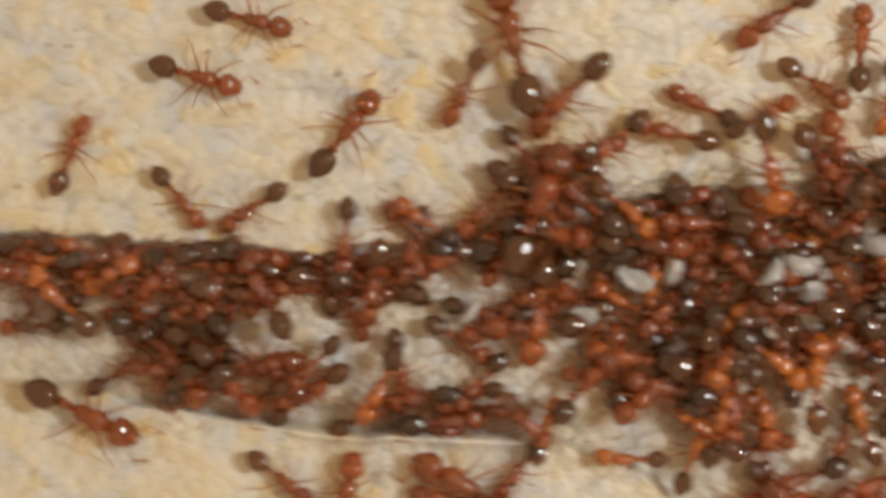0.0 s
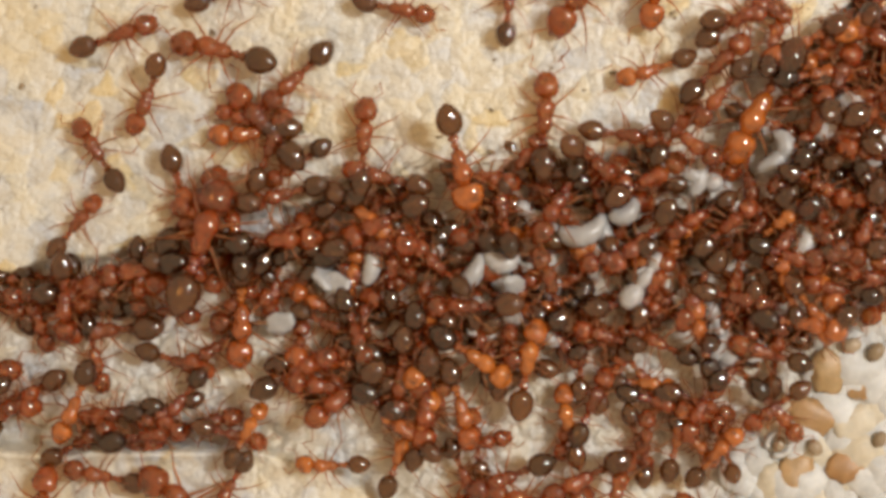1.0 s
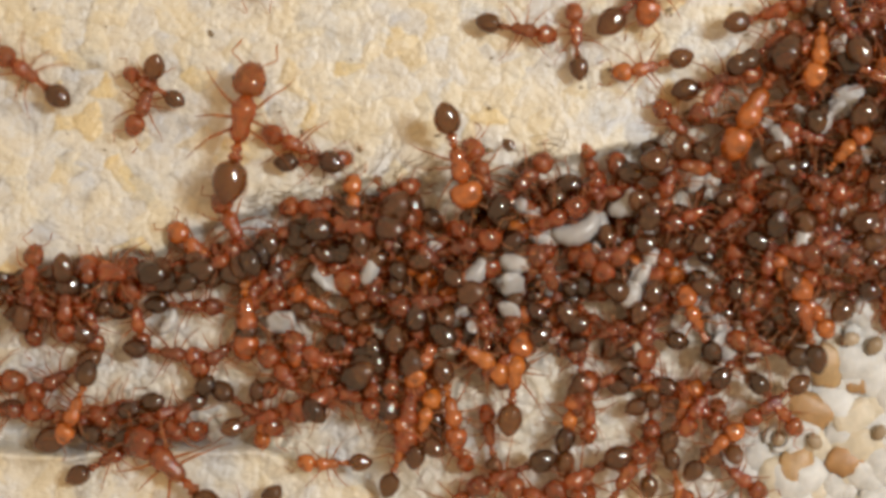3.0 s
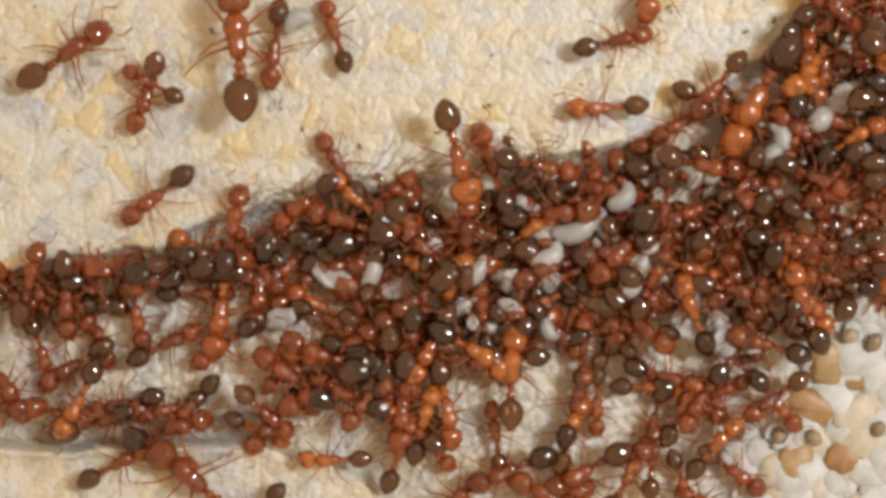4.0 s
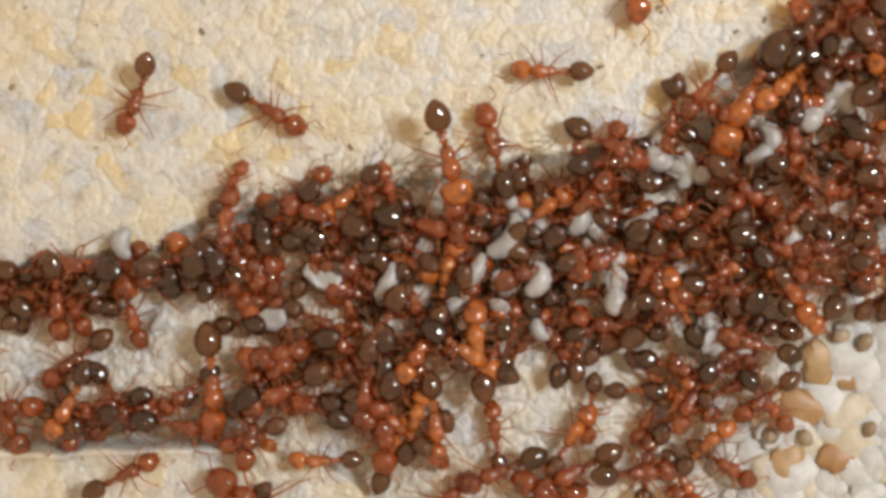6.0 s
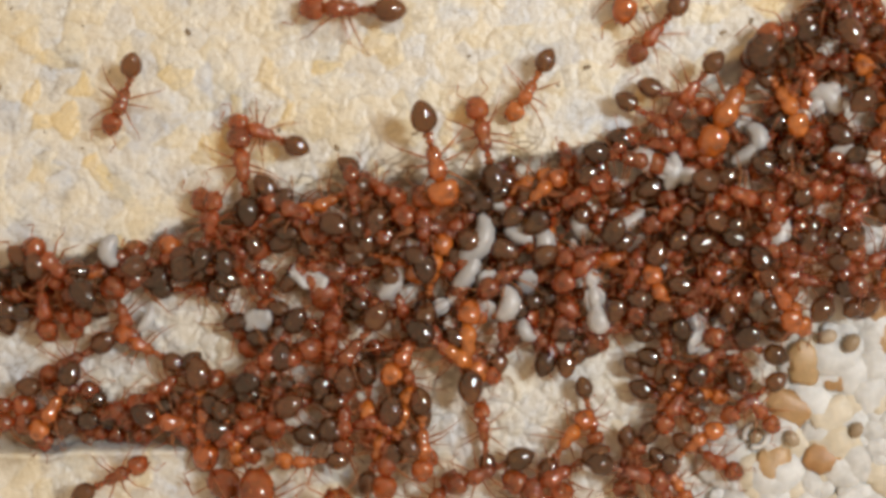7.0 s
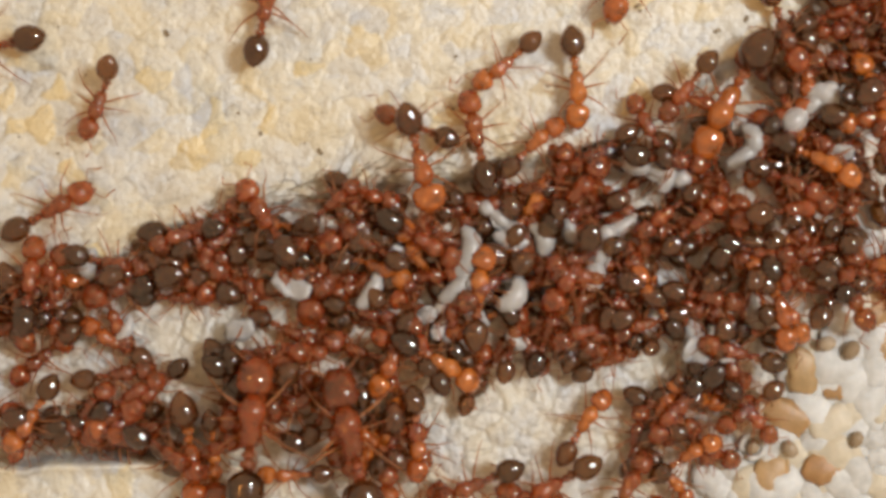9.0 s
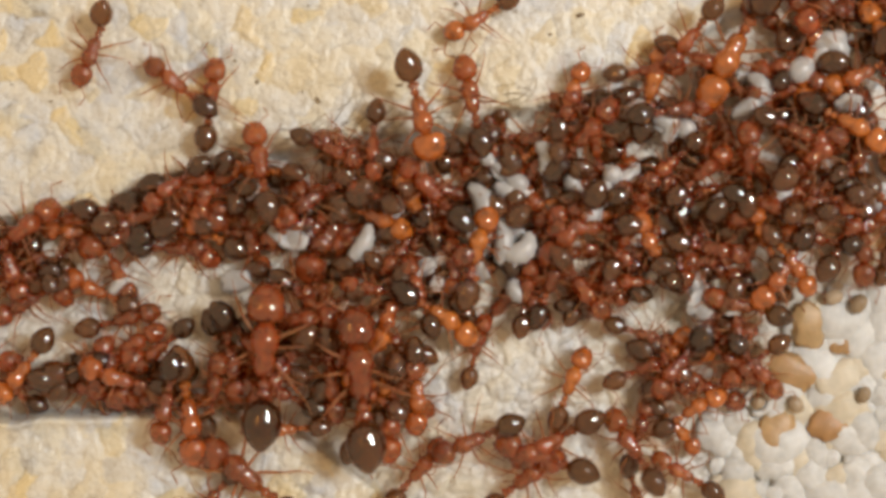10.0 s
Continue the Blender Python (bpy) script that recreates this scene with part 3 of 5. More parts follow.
RUNNERS.append(ant("amber", "orange worker ant with a dark gaster among the swarm", -5.45, 1.75, -36, 1.10, 0.5))
RUNNERS.append(ant("worker", "red-brown worker ant with a dark gaster on the pale crust", 3.41, 4.21, -48, 1.15, 0.4))
RUNNERS.append(ant("worker", "red-brown worker ant with a dark gaster on the pale crust", -12.12, 1.41, -128, 1.10, 0.5))
RUNNERS.append(ant("worker", "red-brown worker ant with a dark gaster on the pale crust", -9.99, 2.75, -20, 1.00, 0.5))
RUNNERS.append(ant("amber", "orange worker ant with a dark gaster among the swarm", -14.89, 0.89, 153, 1.00, 0.4))
RUNNERS.append(ant("worker", "red-brown worker ant with a dark gaster on the pale crust", -10.75, 2.25, 131, 1.10, 0.4))
RUNNERS.append(ant("worker", "red-brown worker ant with a dark gaster on the pale crust", -7.04, 4.32, 30, 1.00, 0.3))
RUNNERS.append(ant("bent", "long red-brown worker ant with bent head on the crust", -11.04, 0.97, -128, 1.30, 0.5))
RUNNERS.append(ant("worker", "red-brown worker ant with a dark gaster on the pale crust", 5.68, 3.89, -31, 1.00, 0.3))
RUNNERS.append(ant("worker", "red-brown worker ant with a dark gaster on the pale crust", -5.04, -5.00, -163, 1.10, 0.6))
RUNNERS.append(ant("worker", "red-brown worker ant with a dark gaster on the pale crust", -2.47, -5.39, 24, 1.00, 0.5))
RUNNERS.append(ant("amber", "orange worker ant with a dark gaster among the swarm", -5.30, -4.87, 177, 1.20, 0.9))
RUNNERS.append(ant("worker", "red-brown worker ant with a dark gaster on the pale crust", -1.07, -4.74, -81, 1.20, 0.9))
RUNNERS.append(ant("worker", "red-brown worker ant with a dark gaster on the pale crust", -0.67, -4.34, 63, 1.05, 0.8))
RUNNERS.append(ant("worker", "red-brown worker ant with a dark gaster on the pale crust", -0.29, -6.93, -92, 1.30, 0.9))
RUNNERS.append(ant("worker", "red-brown worker ant with a dark gaster on the pale crust", -2.46, -4.10, -4, 1.00, 0.6))
RUNNERS.append(ant("worker", "red-brown worker ant with a dark gaster on the pale crust", -14.62, -7.39, -170, 1.00, 0.4))
RUNNERS.append(ant("amber", "orange worker ant with a dark gaster among the swarm", -5.65, -2.30, 157, 1.00, 0.4))
RUNNERS.append(ant("worker", "red-brown worker ant with a dark gaster on the pale crust", -3.83, -6.24, 157, 1.10, 0.8))
RUNNERS.append(ant("worker", "red-brown worker ant with a dark gaster on the pale crust", -1.68, -5.72, -93, 1.15, 1.0))
RUNNERS.append(ant("amber", "orange worker ant with a dark gaster among the swarm", 1.19, -7.03, -70, 1.15, 1.0))
RUNNERS.append(ant("worker", "red-brown worker ant with a dark gaster on the pale crust", -4.29, -6.51, -137, 1.20, 1.2))
RUNNERS.append(ant("worker", "red-brown worker ant with a dark gaster on the pale crust", -25.08, -5.28, 169, 1.00, 0.5))
RUNNERS.append(ant("worker", "red-brown worker ant with a dark gaster on the pale crust", -27.78, -4.28, -177, 1.00, 0.5))
RUNNERS.append(ant("amber", "orange worker ant with a dark gaster among the swarm", -1.86, -8.83, 71, 1.00, 0.8))
RUNNERS.append(ant("amber", "orange worker ant with a dark gaster among the swarm", -5.14, -9.40, -177, 0.90, 0.8))
RUNNERS.append(ant("worker", "red-brown worker ant with a dark gaster on the pale crust", -8.54, 3.99, 163, 0.85, 0.3))
RUNNERS.append(ant("worker", "red-brown worker ant with a dark gaster on the pale crust", -9.26, -0.44, 150, 0.80, 0.2))
RUNNERS.append(ant("worker", "red-brown worker ant with a dark gaster on the pale crust", -4.48, -0.24, 17, 1.00, 0.2))
RUNNERS.append(ant("worker", "red-brown worker ant with a dark gaster on the pale crust", -10.41, -0.27, 30, 0.95, 0.1))
RUNNERS.append(ant("worker", "red-brown worker ant with a dark gaster on the pale crust", 9.61, -3.04, 167, 0.95, 0.6))
RUNNERS.append(ant("worker", "red-brown worker ant with a dark gaster on the pale crust", 2.04, -4.69, 106, 0.95, 0.7))
RUNNERS.append(ant("worker", "red-brown worker ant with a dark gaster on the pale crust", 7.38, -3.86, 24, 0.90, 0.6))
RUNNERS.append(ant("worker", "red-brown worker ant with a dark gaster on the pale crust", 8.99, -7.92, 87, 0.95, 0.5))
RUNNERS.append(ant("worker", "red-brown worker ant with a dark gaster on the pale crust", 1.57, -11.02, -64, 0.90, 0.4))

# ants that keep to the rim's eastern end for a while and then go down into the swarm
RIM_ANTS = [
    (ant("worker", "red-brown worker ant coming down from the rim", 11.5, 8.9, 40, 1.15, 0.3), 0.3,
     [(0, 11.5, 8.9, 40), (1, 12.2, 8.6, 45), (2, 12.0, 9.0, 35), (2.7, 12.1, 8.4, 30), (3.6, 14.0, 6.5, -20), (10, 15.0, 4.5, -40)]),
    (ant("bent", "red-brown worker ant with bent head on the rim", 13.5, 10.9, 10, 1.1, 0.3), 0.3,
     [(0, 13.5, 10.9, 10), (2.7, 13.9, 10.6, 15), (3.7, 17.5, 11.0, 20), (10, 19.0, 10.5, 20)]),
    (ant("amber", "orange worker ant coming down from the rim", 15.5, 9.2, -150, 1.15, 0.6), 0.6,
     [(0, 15.5, 9.2, -150), (2.7, 15.8, 9.4, -140), (3.8, 17.0, 8.0, -100), (10, 17.5, 7.5, -90)]),
    (ant("raised", "red-brown worker ant with its gaster raised on the rim", 14.3, 9.4, 60, 1.0, 0.4), 0.4,
     [(0, 14.3, 9.4, 60), (1.5, 14.6, 9.9, 75), (2.7, 14.4, 9.3, 50), (3.8, 16.8, 9.9, 10), (10, 18.0, 9.6, 10)])]

# where ants crowd in the plan: capsules of x, y, x, y, radius, share
CROWD = [
    (-38, -2.5, -22, -2.3, 1.3, 0.9), (-22, -2.2, -15, -1.6, 0.9, 1.0), (-15, -1.3, -10, -0.1, 0.7, 0.9), (-4.6, -0.6, -2, -0.4, 1.5, 0.5), (-2.6, -3.5, 4, -3.7, 1.3, 0.8), (-1, -0.2, 9, 0.2, 3.9, 1.0),
    (12, 2.0, 17, 4.4, 4.0, 1.0), (19.6, 8.8, 23, 13, 3.2, 1.0), (-27, -6.3, -20, -7.0, 1.1, 0.8), (-20, -7.3, -8.5, -7.8, 0.65, 0.5),
    (-5.6, -5.4, -1.6, -6.6, 1.5, 0.75), (12.1, -3.5, 12.8, -11, 1.2, 0.4), (1.2, -11.4, 9.3, -10.9, 0.9, 0.15), (11, -1, 14, -3, 2.2, 1.0),
    (17.2, -0.4, 20.5, -1.2, 1.0, 0.9), (-9.5, 0.5, 1.6, 2.8, 0.6, 0.7), (1.6, 2.9, 10, 4.5, 0.6, 0.9)]


def crowding(x, y):
    best = 0.0
    # bare crust below the western rim, and room round the two big ants on the rim
    if -16 < x < -5 and -4.6 < y < -1.6 or math.hypot(x - 0.6, y - 3.2) < 2.2 or math.hypot(x - 13.4, y - 5.8) < 2.5:
        return 0.0
    for ax, ay, bx, by, r, share in CROWD:
        d = Vector((bx - ax, by - ay))
        u = max(0, min(1, ((x - ax) * d.x + (y - ay) * d.y) / d.length_squared))
        if math.hypot(x - ax - u * d.x, y - ay - u * d.y) < r:
            best = max(best, share)
    return best


def swarm():
    rng = random.Random(7)
    for layer, (count, gap, lift, west, east) in enumerate([(84, 1.7, 0.5, -34, 21), (54, 2.0, 1.15, -34, 21), (20, 1.4, 0.7, -35, -20.8), (14, 1.3, 0.9, 15.5, 21)]):
        placed = []
        tries = 0
        while len(placed) < count and tries < 30000:
            tries += 1
            x, y = rng.uniform(west, east), rng.uniform(-11.5, 12)
            if rng.random() > crowding(x, y) or (layer and y > np.interp(x, EDGE_X, EDGE_Y) - 0.5):
                continue
            if layer and math.hypot((x - 4) / 2.9, (y - 0.3) / 1.4) < 1:
                continue
            if any(math.hypot(x - a, y - b) < gap for a, b in placed):
                continue
            placed.append((x, y))
            kind = rng.choice(["worker", "worker", "bent", "raised", "worker", "amber"])
            label = "orange worker ant crowded among the others" if kind == "amber" else "red-brown worker ant crowded among the others"
            heading = rng.gauss(15, 50) + rng.choice([0, 180])
            if abs(y - np.interp(x, EDGE_X, EDGE_Y)) < 1.6:
                slope = np.interp(x + 1, EDGE_X, EDGE_Y) - np.interp(x - 1, EDGE_X, EDGE_Y)
                heading = math.degrees(math.atan2(slope, 2)) + rng.gauss(0, 12) + rng.choice([0, 180])
            size = rng.uniform(0.86, 1.24)
            pitch, roll = rng.uniform(-14, 14), rng.uniform(-22, 22)
            ob = ant(kind, label, x, y, heading, size, lift, pitch, roll)
            rows = []
            pace = rng.choice([0.0, 0.15, 0.3, 0.7, 1.0])
            px, py, a = x, y, heading
            for n in range(41):
                rows.append((n * 0.25, px, py, a))
                step = pace * rng.choice([0, 0.2, 0.5, 0.8])
                qx, qy = px + step * math.cos(radians(a)), py + step * math.sin(radians(a))
                if crowding(qx, qy) > 0 and qy < max(py, np.interp(qx, EDGE_X, EDGE_Y) - 0.3) and (not layer or math.hypot((qx - 4) / 2.9, (qy - 0.3) / 1.4) > 1):
                    px, py = qx, qy
                    a += min(pace + 0.1, 0.6) * rng.uniform(-28, 28)
                else:
                    a += rng.choice([-1, 1]) * rng.uniform(20, 60)
            MOVES.append((ob, over_crust(lift, rows, pitch, roll), layer > 0 and pace >= 0.3))


swarm()


def buried_ants():
    """The lowest layer of the swarm, packed in the channel: bodies too buried to tell apart."""
    rng = random.Random(19)
    shapes = [(head_shape(1.0), (0.62, 0.56), 0), (thorax_shape(), (0, 0.52), 0), (petiole_shape(), (-0.6, 0.46), 0), (gaster_shape(), (-1.1, 0.55), 1)]
    shapes = [(np.array(v) + np.array([ox * MM, 0, oz * MM]), f, slot) for (v, f), (ox, oz), slot in shapes]
    verts, faces, slots, spots, tries = [], [], [], [], 0
    while len(spots) < 90 and tries < 30000:
        tries += 1
        x, y = rng.uniform(-36, 22), rng.uniform(-11.5, 13)
        if crowding(x, y) < 0.95 or y > np.interp(x, EDGE_X, EDGE_Y) - 0.3 and x < 16 or any(math.hypot(x - a, y - b) < 1.05 for a, b in spots):
            continue
        spots.append((x, y))
        m = pose(x * MM, y * MM, (ground_at(x, y) - 0.1) * MM, rng.uniform(-30, 30), rng.uniform(-12, 12), rng.uniform(0, 360)).to_4x4()
        r, t = np.array(m.to_3x3()) * rng.uniform(0.85, 1.2), np.array(m.translation)
        for v, f, slot in shapes:
            base = len(verts)
            verts.extend(map(tuple, v @ r.T + t))
            faces.extend(tuple(i + base for i in face) for face in f)
            slots.extend([slot] * len(f))
    me = mesh_from("buried_ants", verts, faces, RED)
    me.materials.append(DARK)
    me.polygons.foreach_set("material_index", slots)
    tagged(new("buried_ants", me), "packed red-brown ant bodies deep in the channel", "ants", kind="stuff")


buried_ants()


# ---- brood, granules, husks, fibres ----
def grub_mesh(length, width, curl):
    """A curled legless larva: a ringed tube that tapers to its head."""
    pts, radii = [], []
    for i in range(15):
        u = i / 14
        a = curl * (u - 0.5)
        r = length / max(abs(curl), 0.3)
        pts.append((r * math.sin(a), r * (1 - math.cos(a)), 0))
        radii.append(width * (math.sin(math.pi * (0.06 + 0.88 * u)) ** 0.6) * (1 - 0.25 * u) * (1 + 0.05 * math.cos(i * math.pi)))
    return mesh_from("larva", *tube(pts, radii, 12), BROOD)


def pupa_mesh():
    """A white pupa: head, trunk and gaster folded close, legs tucked under."""
    lobes = joined(loft(egg(0.75, 0.36, 0.34, 0.55), 12), loft(egg(1.1, 0.30, 0.34, -0.4), 12), loft(egg(1.15, 0.46, 0.42, -1.3, -0.2), 14),
                   tube([(0.5, 0.2, 0.1), (0.2, 0.36, 0.05), (-0.3, 0.30, 0.0)], [0.07, 0.08, 0.05], 6), tube([(0.5, -0.2, 0.1), (0.2, -0.36, 0.05), (-0.3, -0.30, 0.0)], [0.07, 0.08, 0.05], 6))
    return mesh_from("pupa", *lobes, BROOD)


GRUBS = [grub_mesh(1.9, 0.44, 2.2), grub_mesh(1.6, 0.40, 1.2), grub_mesh(1.3, 0.42, 2.8)]
PUPA = pupa_mesh()


def brood(kind, x, y, heading, size=1.0, lift=1.2, tilt=0.0):
    """kind 0 to 2: larvae; 3: pupa."""
    ob = new("ant_larva" if kind < 3 else "ant_pupa", GRUBS[kind] if kind < 3 else PUPA)
    ob.matrix_basis = pose(x * MM, y * MM, (ground_at(x, y) + lift) * MM, tilt, 0, heading)
    ob.scale = (size, size, size)
    return tagged(ob, "milky white curled larva lying among the ants" if kind < 3 else "milky white pupa lying among the ants", "larva" if kind < 3 else "pupa", "brood in the swarm")


# larvae and pupae that the ants shift about: kind, size, lift, then seconds, x, y, heading
CARRIED = []
for kind, size, lift, rows in [
        (0, 1.35, 1.45, [(0, 6.4, 0.9, 20), (4, 6.1, 0.8, 30), (5, 5.8, 0.5, 40), (6.4, 2.9, 0.4, 60), (8.5, 2.7, 0.2, 70), (10, 3.4, -0.1, 95)]),
        (1, 1.25, 1.40, [(0, 1.2, -0.9, 60), (2.5, 1.4, -1.0, 50), (5, 1.4, -1.2, 45), (7, 2.2, -1.0, 60), (8.5, 1.9, -1.3, 40), (10, 4.2, -1.5, 90)]),
        (3, 1.15, 1.40, [(0, 8.9, -1.0, 50), (2.5, 8.8, -1.2, 60), (5, 8.6, -0.7, 70), (7, 7.8, -2.3, 100), (8.5, 8.4, -0.6, 80), (10, 8.3, 0.4, 60)]),
        (2, 1.25, 1.45, [(0, 8.1, 1.8, 30), (2.5, 8.2, 2.0, 40), (5, 7.8, 2.3, 60), (7, 5.6, 0.4, 100), (8.5, 5.9, 0.5, 110), (10, 6.1, 2.1, 100)]),
        (2, 1.35, 1.50, [(0, 2.6, -0.3, 0), (2.5, 3.0, -0.5, 10), (5, 5.5, -0.4, 50), (7, 4.0, -2.4, 80), (8.5, 4.5, -1.8, 60), (10, 5.0, -1.9, 40)]),
        (2, 1.20, 0.75, [(0, -4.0, 15.5, 200), (3.2, -4.5, 15.0, 200), (4.2, -7.4, 8.5, 210), (4.6, -9.3, 5.4, 215), (4.8, -10.7, 4.1, 240), (5, -11.8, 2.8, 260), (5.2, -12.6, 2.3, 265), (5.9, -14.0, 0.3, 270), (10, -14.0, -0.3, 270)]),
        (1, 1.15, 1.20, [(0, -3.2, -0.6, 90), (2.5, -3.2, -0.5, 80), (5, -3.0, -1.4, 70), (7, -1.2, -1.5, 60), (10, -1.8, -1.6, 60)])]:
    CARRIED.append((brood(kind, *rows[0][1:], size, lift), lift, rows))
for row in [(1, 9.4, 1.2, 30, 1.1), (1, 6.9, -0.3, 80, 1.0), (2, 4.7, -3.7, 310, 1.0), (3, 4.2, 1.5, 140, 1.0), (0, 7.2, 0.9, 300, 1.0), (1, 4.6, 0.6, 350, 1.1)]:
    brood(*row, lift=1.05)
for row in [(3, 10.9, 3.7, -20, 1.25), (1, 11.4, 3.5, 80, 1.1), (2, 15.2, 5.0, 100, 1.3), (1, 14.8, 4.3, 40, 1.2), (2, 18.3, 6.9, 140, 1.4), (3, 17.6, 6.4, 40, 1.2), (1, 16.1, 0.6, 70, 1.3)]:
    brood(*row, lift=1.25)
for row in [(3, 12.4, -3.5, 110, 1.2), (2, 2.0, -3.6, 10, 0.8), (1, -12.3, -3.2, 60, 0.8), (1, 10.8, -2.8, 60, 1.0), (3, 0.8, -2.6, 30, 0.9)]:
    brood(*row, lift=0.9)


def lump(seed, wide, flat, ragged=0.12, facets=6):
    """A rounded uneven granule with swellings and, as asked, a few shallow facets."""
    rng = random.Random(seed)
    bm = bmesh.new()
    bmesh.ops.create_icosphere(bm, subdivisions=3, radius=1.0)
    dents = [(Vector((rng.gauss(0, 1), rng.gauss(0, 1), rng.gauss(0, 1))).normalized(), rng.uniform(0.70, 0.92)) for _ in range(facets)]
    for v in bm.verts:
        v.co *= 1 + 0.22 * noise.noise(v.co * 1.3 + Vector((seed, 0, 0))) + ragged * noise.noise(v.co * 3.2 + Vector((0, seed, 0)))
        for d, h in dents:
            over = v.co.dot(d) - h
            if over > 0:
                v.co -= d * over * 0.7
        v.co.x *= wide
        v.co.z *= flat
    verts, faces = [tuple(v.co * MM) for v in bm.verts], [tuple(v.index for v in f.verts) for f in bm.faces]
    bm.free()
    return verts, faces


LUMPS = [mesh_from("granule", *lump(s, 1.0 + 0.10 * s, 0.50, 0.10, 0), CREAM if s == 3 else GRANULE) for s in range(6)]
HUSKS = [mesh_from("husk", *lump(s + 40, 1.5, 0.34, 0.2, 1), HUSK) for s in range(3)]


def granule(x, y, size, turn, rng, amber=False):
    ob = new("amber_husk" if amber else "pale_granule", rng.choice(HUSKS if amber else LUMPS))
    ob.matrix_basis = pose(x * MM, y * MM, (ground_at(x, y) + (0.40 if amber else 0.16)) * MM, rng.uniform(-6, 6), rng.uniform(-6, 6), turn)
    ob.scale = (size, size, size)
    tagged(ob, "amber translucent scrap lying on white granules" if amber else "white translucent granule heaped beside the swarm", "husk" if amber else "granule", "litter beside the swarm")


def litter():
    rng = random.Random(3)
    spots, tries = [], 0
    while len(spots) < 150 and tries < 20000:
        tries += 1
        x, y = rng.uniform(13.0, 23.5), rng.uniform(-13, -1.6)
        if y > -4.6 + 1.1 * (x - 17.2) or x < 13.2 + 0.45 * max(0, y + 8) or any(math.hypot(x - a, y - b) < 0.62 for a, b in spots):
            continue
        spots.append((x, y))
        granule(x, y, rng.choice([0.35, 0.45, 0.6, 0.6, 0.8, 1.0]), rng.uniform(0, 360), rng)
    for x, y, size, turn in [(18.3, -9.3, 0.72, 20), (15.9, -9.8, 0.8, 70), (17.3, -5.2, 0.72, 100), (16.6, -7.2, 0.8, 160), (19.5, -1.6, 0.7, 30), (20.5, -2.4, 0.7, 80), (21, -4, 0.6, 60), (18.9, -5.9, 0.5, 10)]:
        granule(x, y, size, turn, rng, True)


litter()


def scraps():
    """Small milky scraps caught between the ants."""
    mesh = mesh_from("scrap", *lump(91, 1.4, 0.4, 0.2), BROOD)
    rng = random.Random(12)
    for _ in range(14):
        x, y = rng.choice([(rng.uniform(6, 14), rng.uniform(-6, -2)), (rng.uniform(-8, 6), rng.uniform(-4, 1)), (rng.uniform(11, 19), rng.uniform(1, 7))])
        ob = new("pale_scrap", mesh)
        ob.matrix_basis = pose(x * MM, y * MM, (ground_at(x, y) + rng.uniform(0.7, 1.4)) * MM, rng.uniform(-40, 40), rng.uniform(-40, 40), rng.uniform(0, 360))
        n = rng.uniform(0.3, 0.65)
        ob.scale = (n, n, n)
        tagged(ob, "small milky scrap caught between the crowded ants", "scrap", "litter beside the swarm")


scraps()


def crumbs():
    """Tiny brown crumbs strewn over the upper slab."""
    rng = random.Random(31)
    mesh = mesh_from("crumb", *lump(77, 1.3, 0.6), FIBRE)
    for _ in range(46):
        x = rng.uniform(-34, 17)
        y = rng.uniform(np.interp(x, EDGE_X, EDGE_Y) + 0.8, 13)
        ob = new("crumb", mesh)
        n = rng.choice([0.05, 0.07, 0.09, 0.14])
        ob.matrix_basis = pose(x * MM, y * MM, (ground_at(x, y) + 0.3 * n) * MM, 0, 0, rng.uniform(0, 360))
        ob.scale = (n, n * rng.uniform(0.5, 1), n)
        tagged(ob, "tiny dark brown crumb lying on the crust", "crumb", "crumbs on the crust")


crumbs()


def seed_bead(x, y, size, ring):
    """A round tan bead; ring: lying in a pale cup."""
    root = new("seed_bead")
    root.matrix_basis = pose(x * MM, y * MM, (ground_at(x, y) + 0.75) * MM, 0, 0, 40 * x)
    root.scale = (size, size, size)
    part("bead", loft(egg(1.1, 0.42, 0.36, -0.55), 14), TAN, root)
    if ring:
        circle = [(0.75 * math.cos(a * math.pi / 8), 0.75 * math.sin(a * math.pi / 8), -0.15) for a in range(15)]
        part("cup", tube(circle, [0.20] * 15, 8), GRANULE, root, None, "pale cup-shaped rim")
    tagged(root, "glossy tan bead lying on the white granules", "bead", "litter beside the swarm")


for x, y, size, ring in [(15.1, -8.4, 0.68, True), (16.7, -8.5, 0.78, False), (19.6, -8.1, 0.7, False), (18.3, -3.9, 0.8, False), (19.4, -4.2, 0.85, False)]:
    seed_bead(x, y, size, ring)


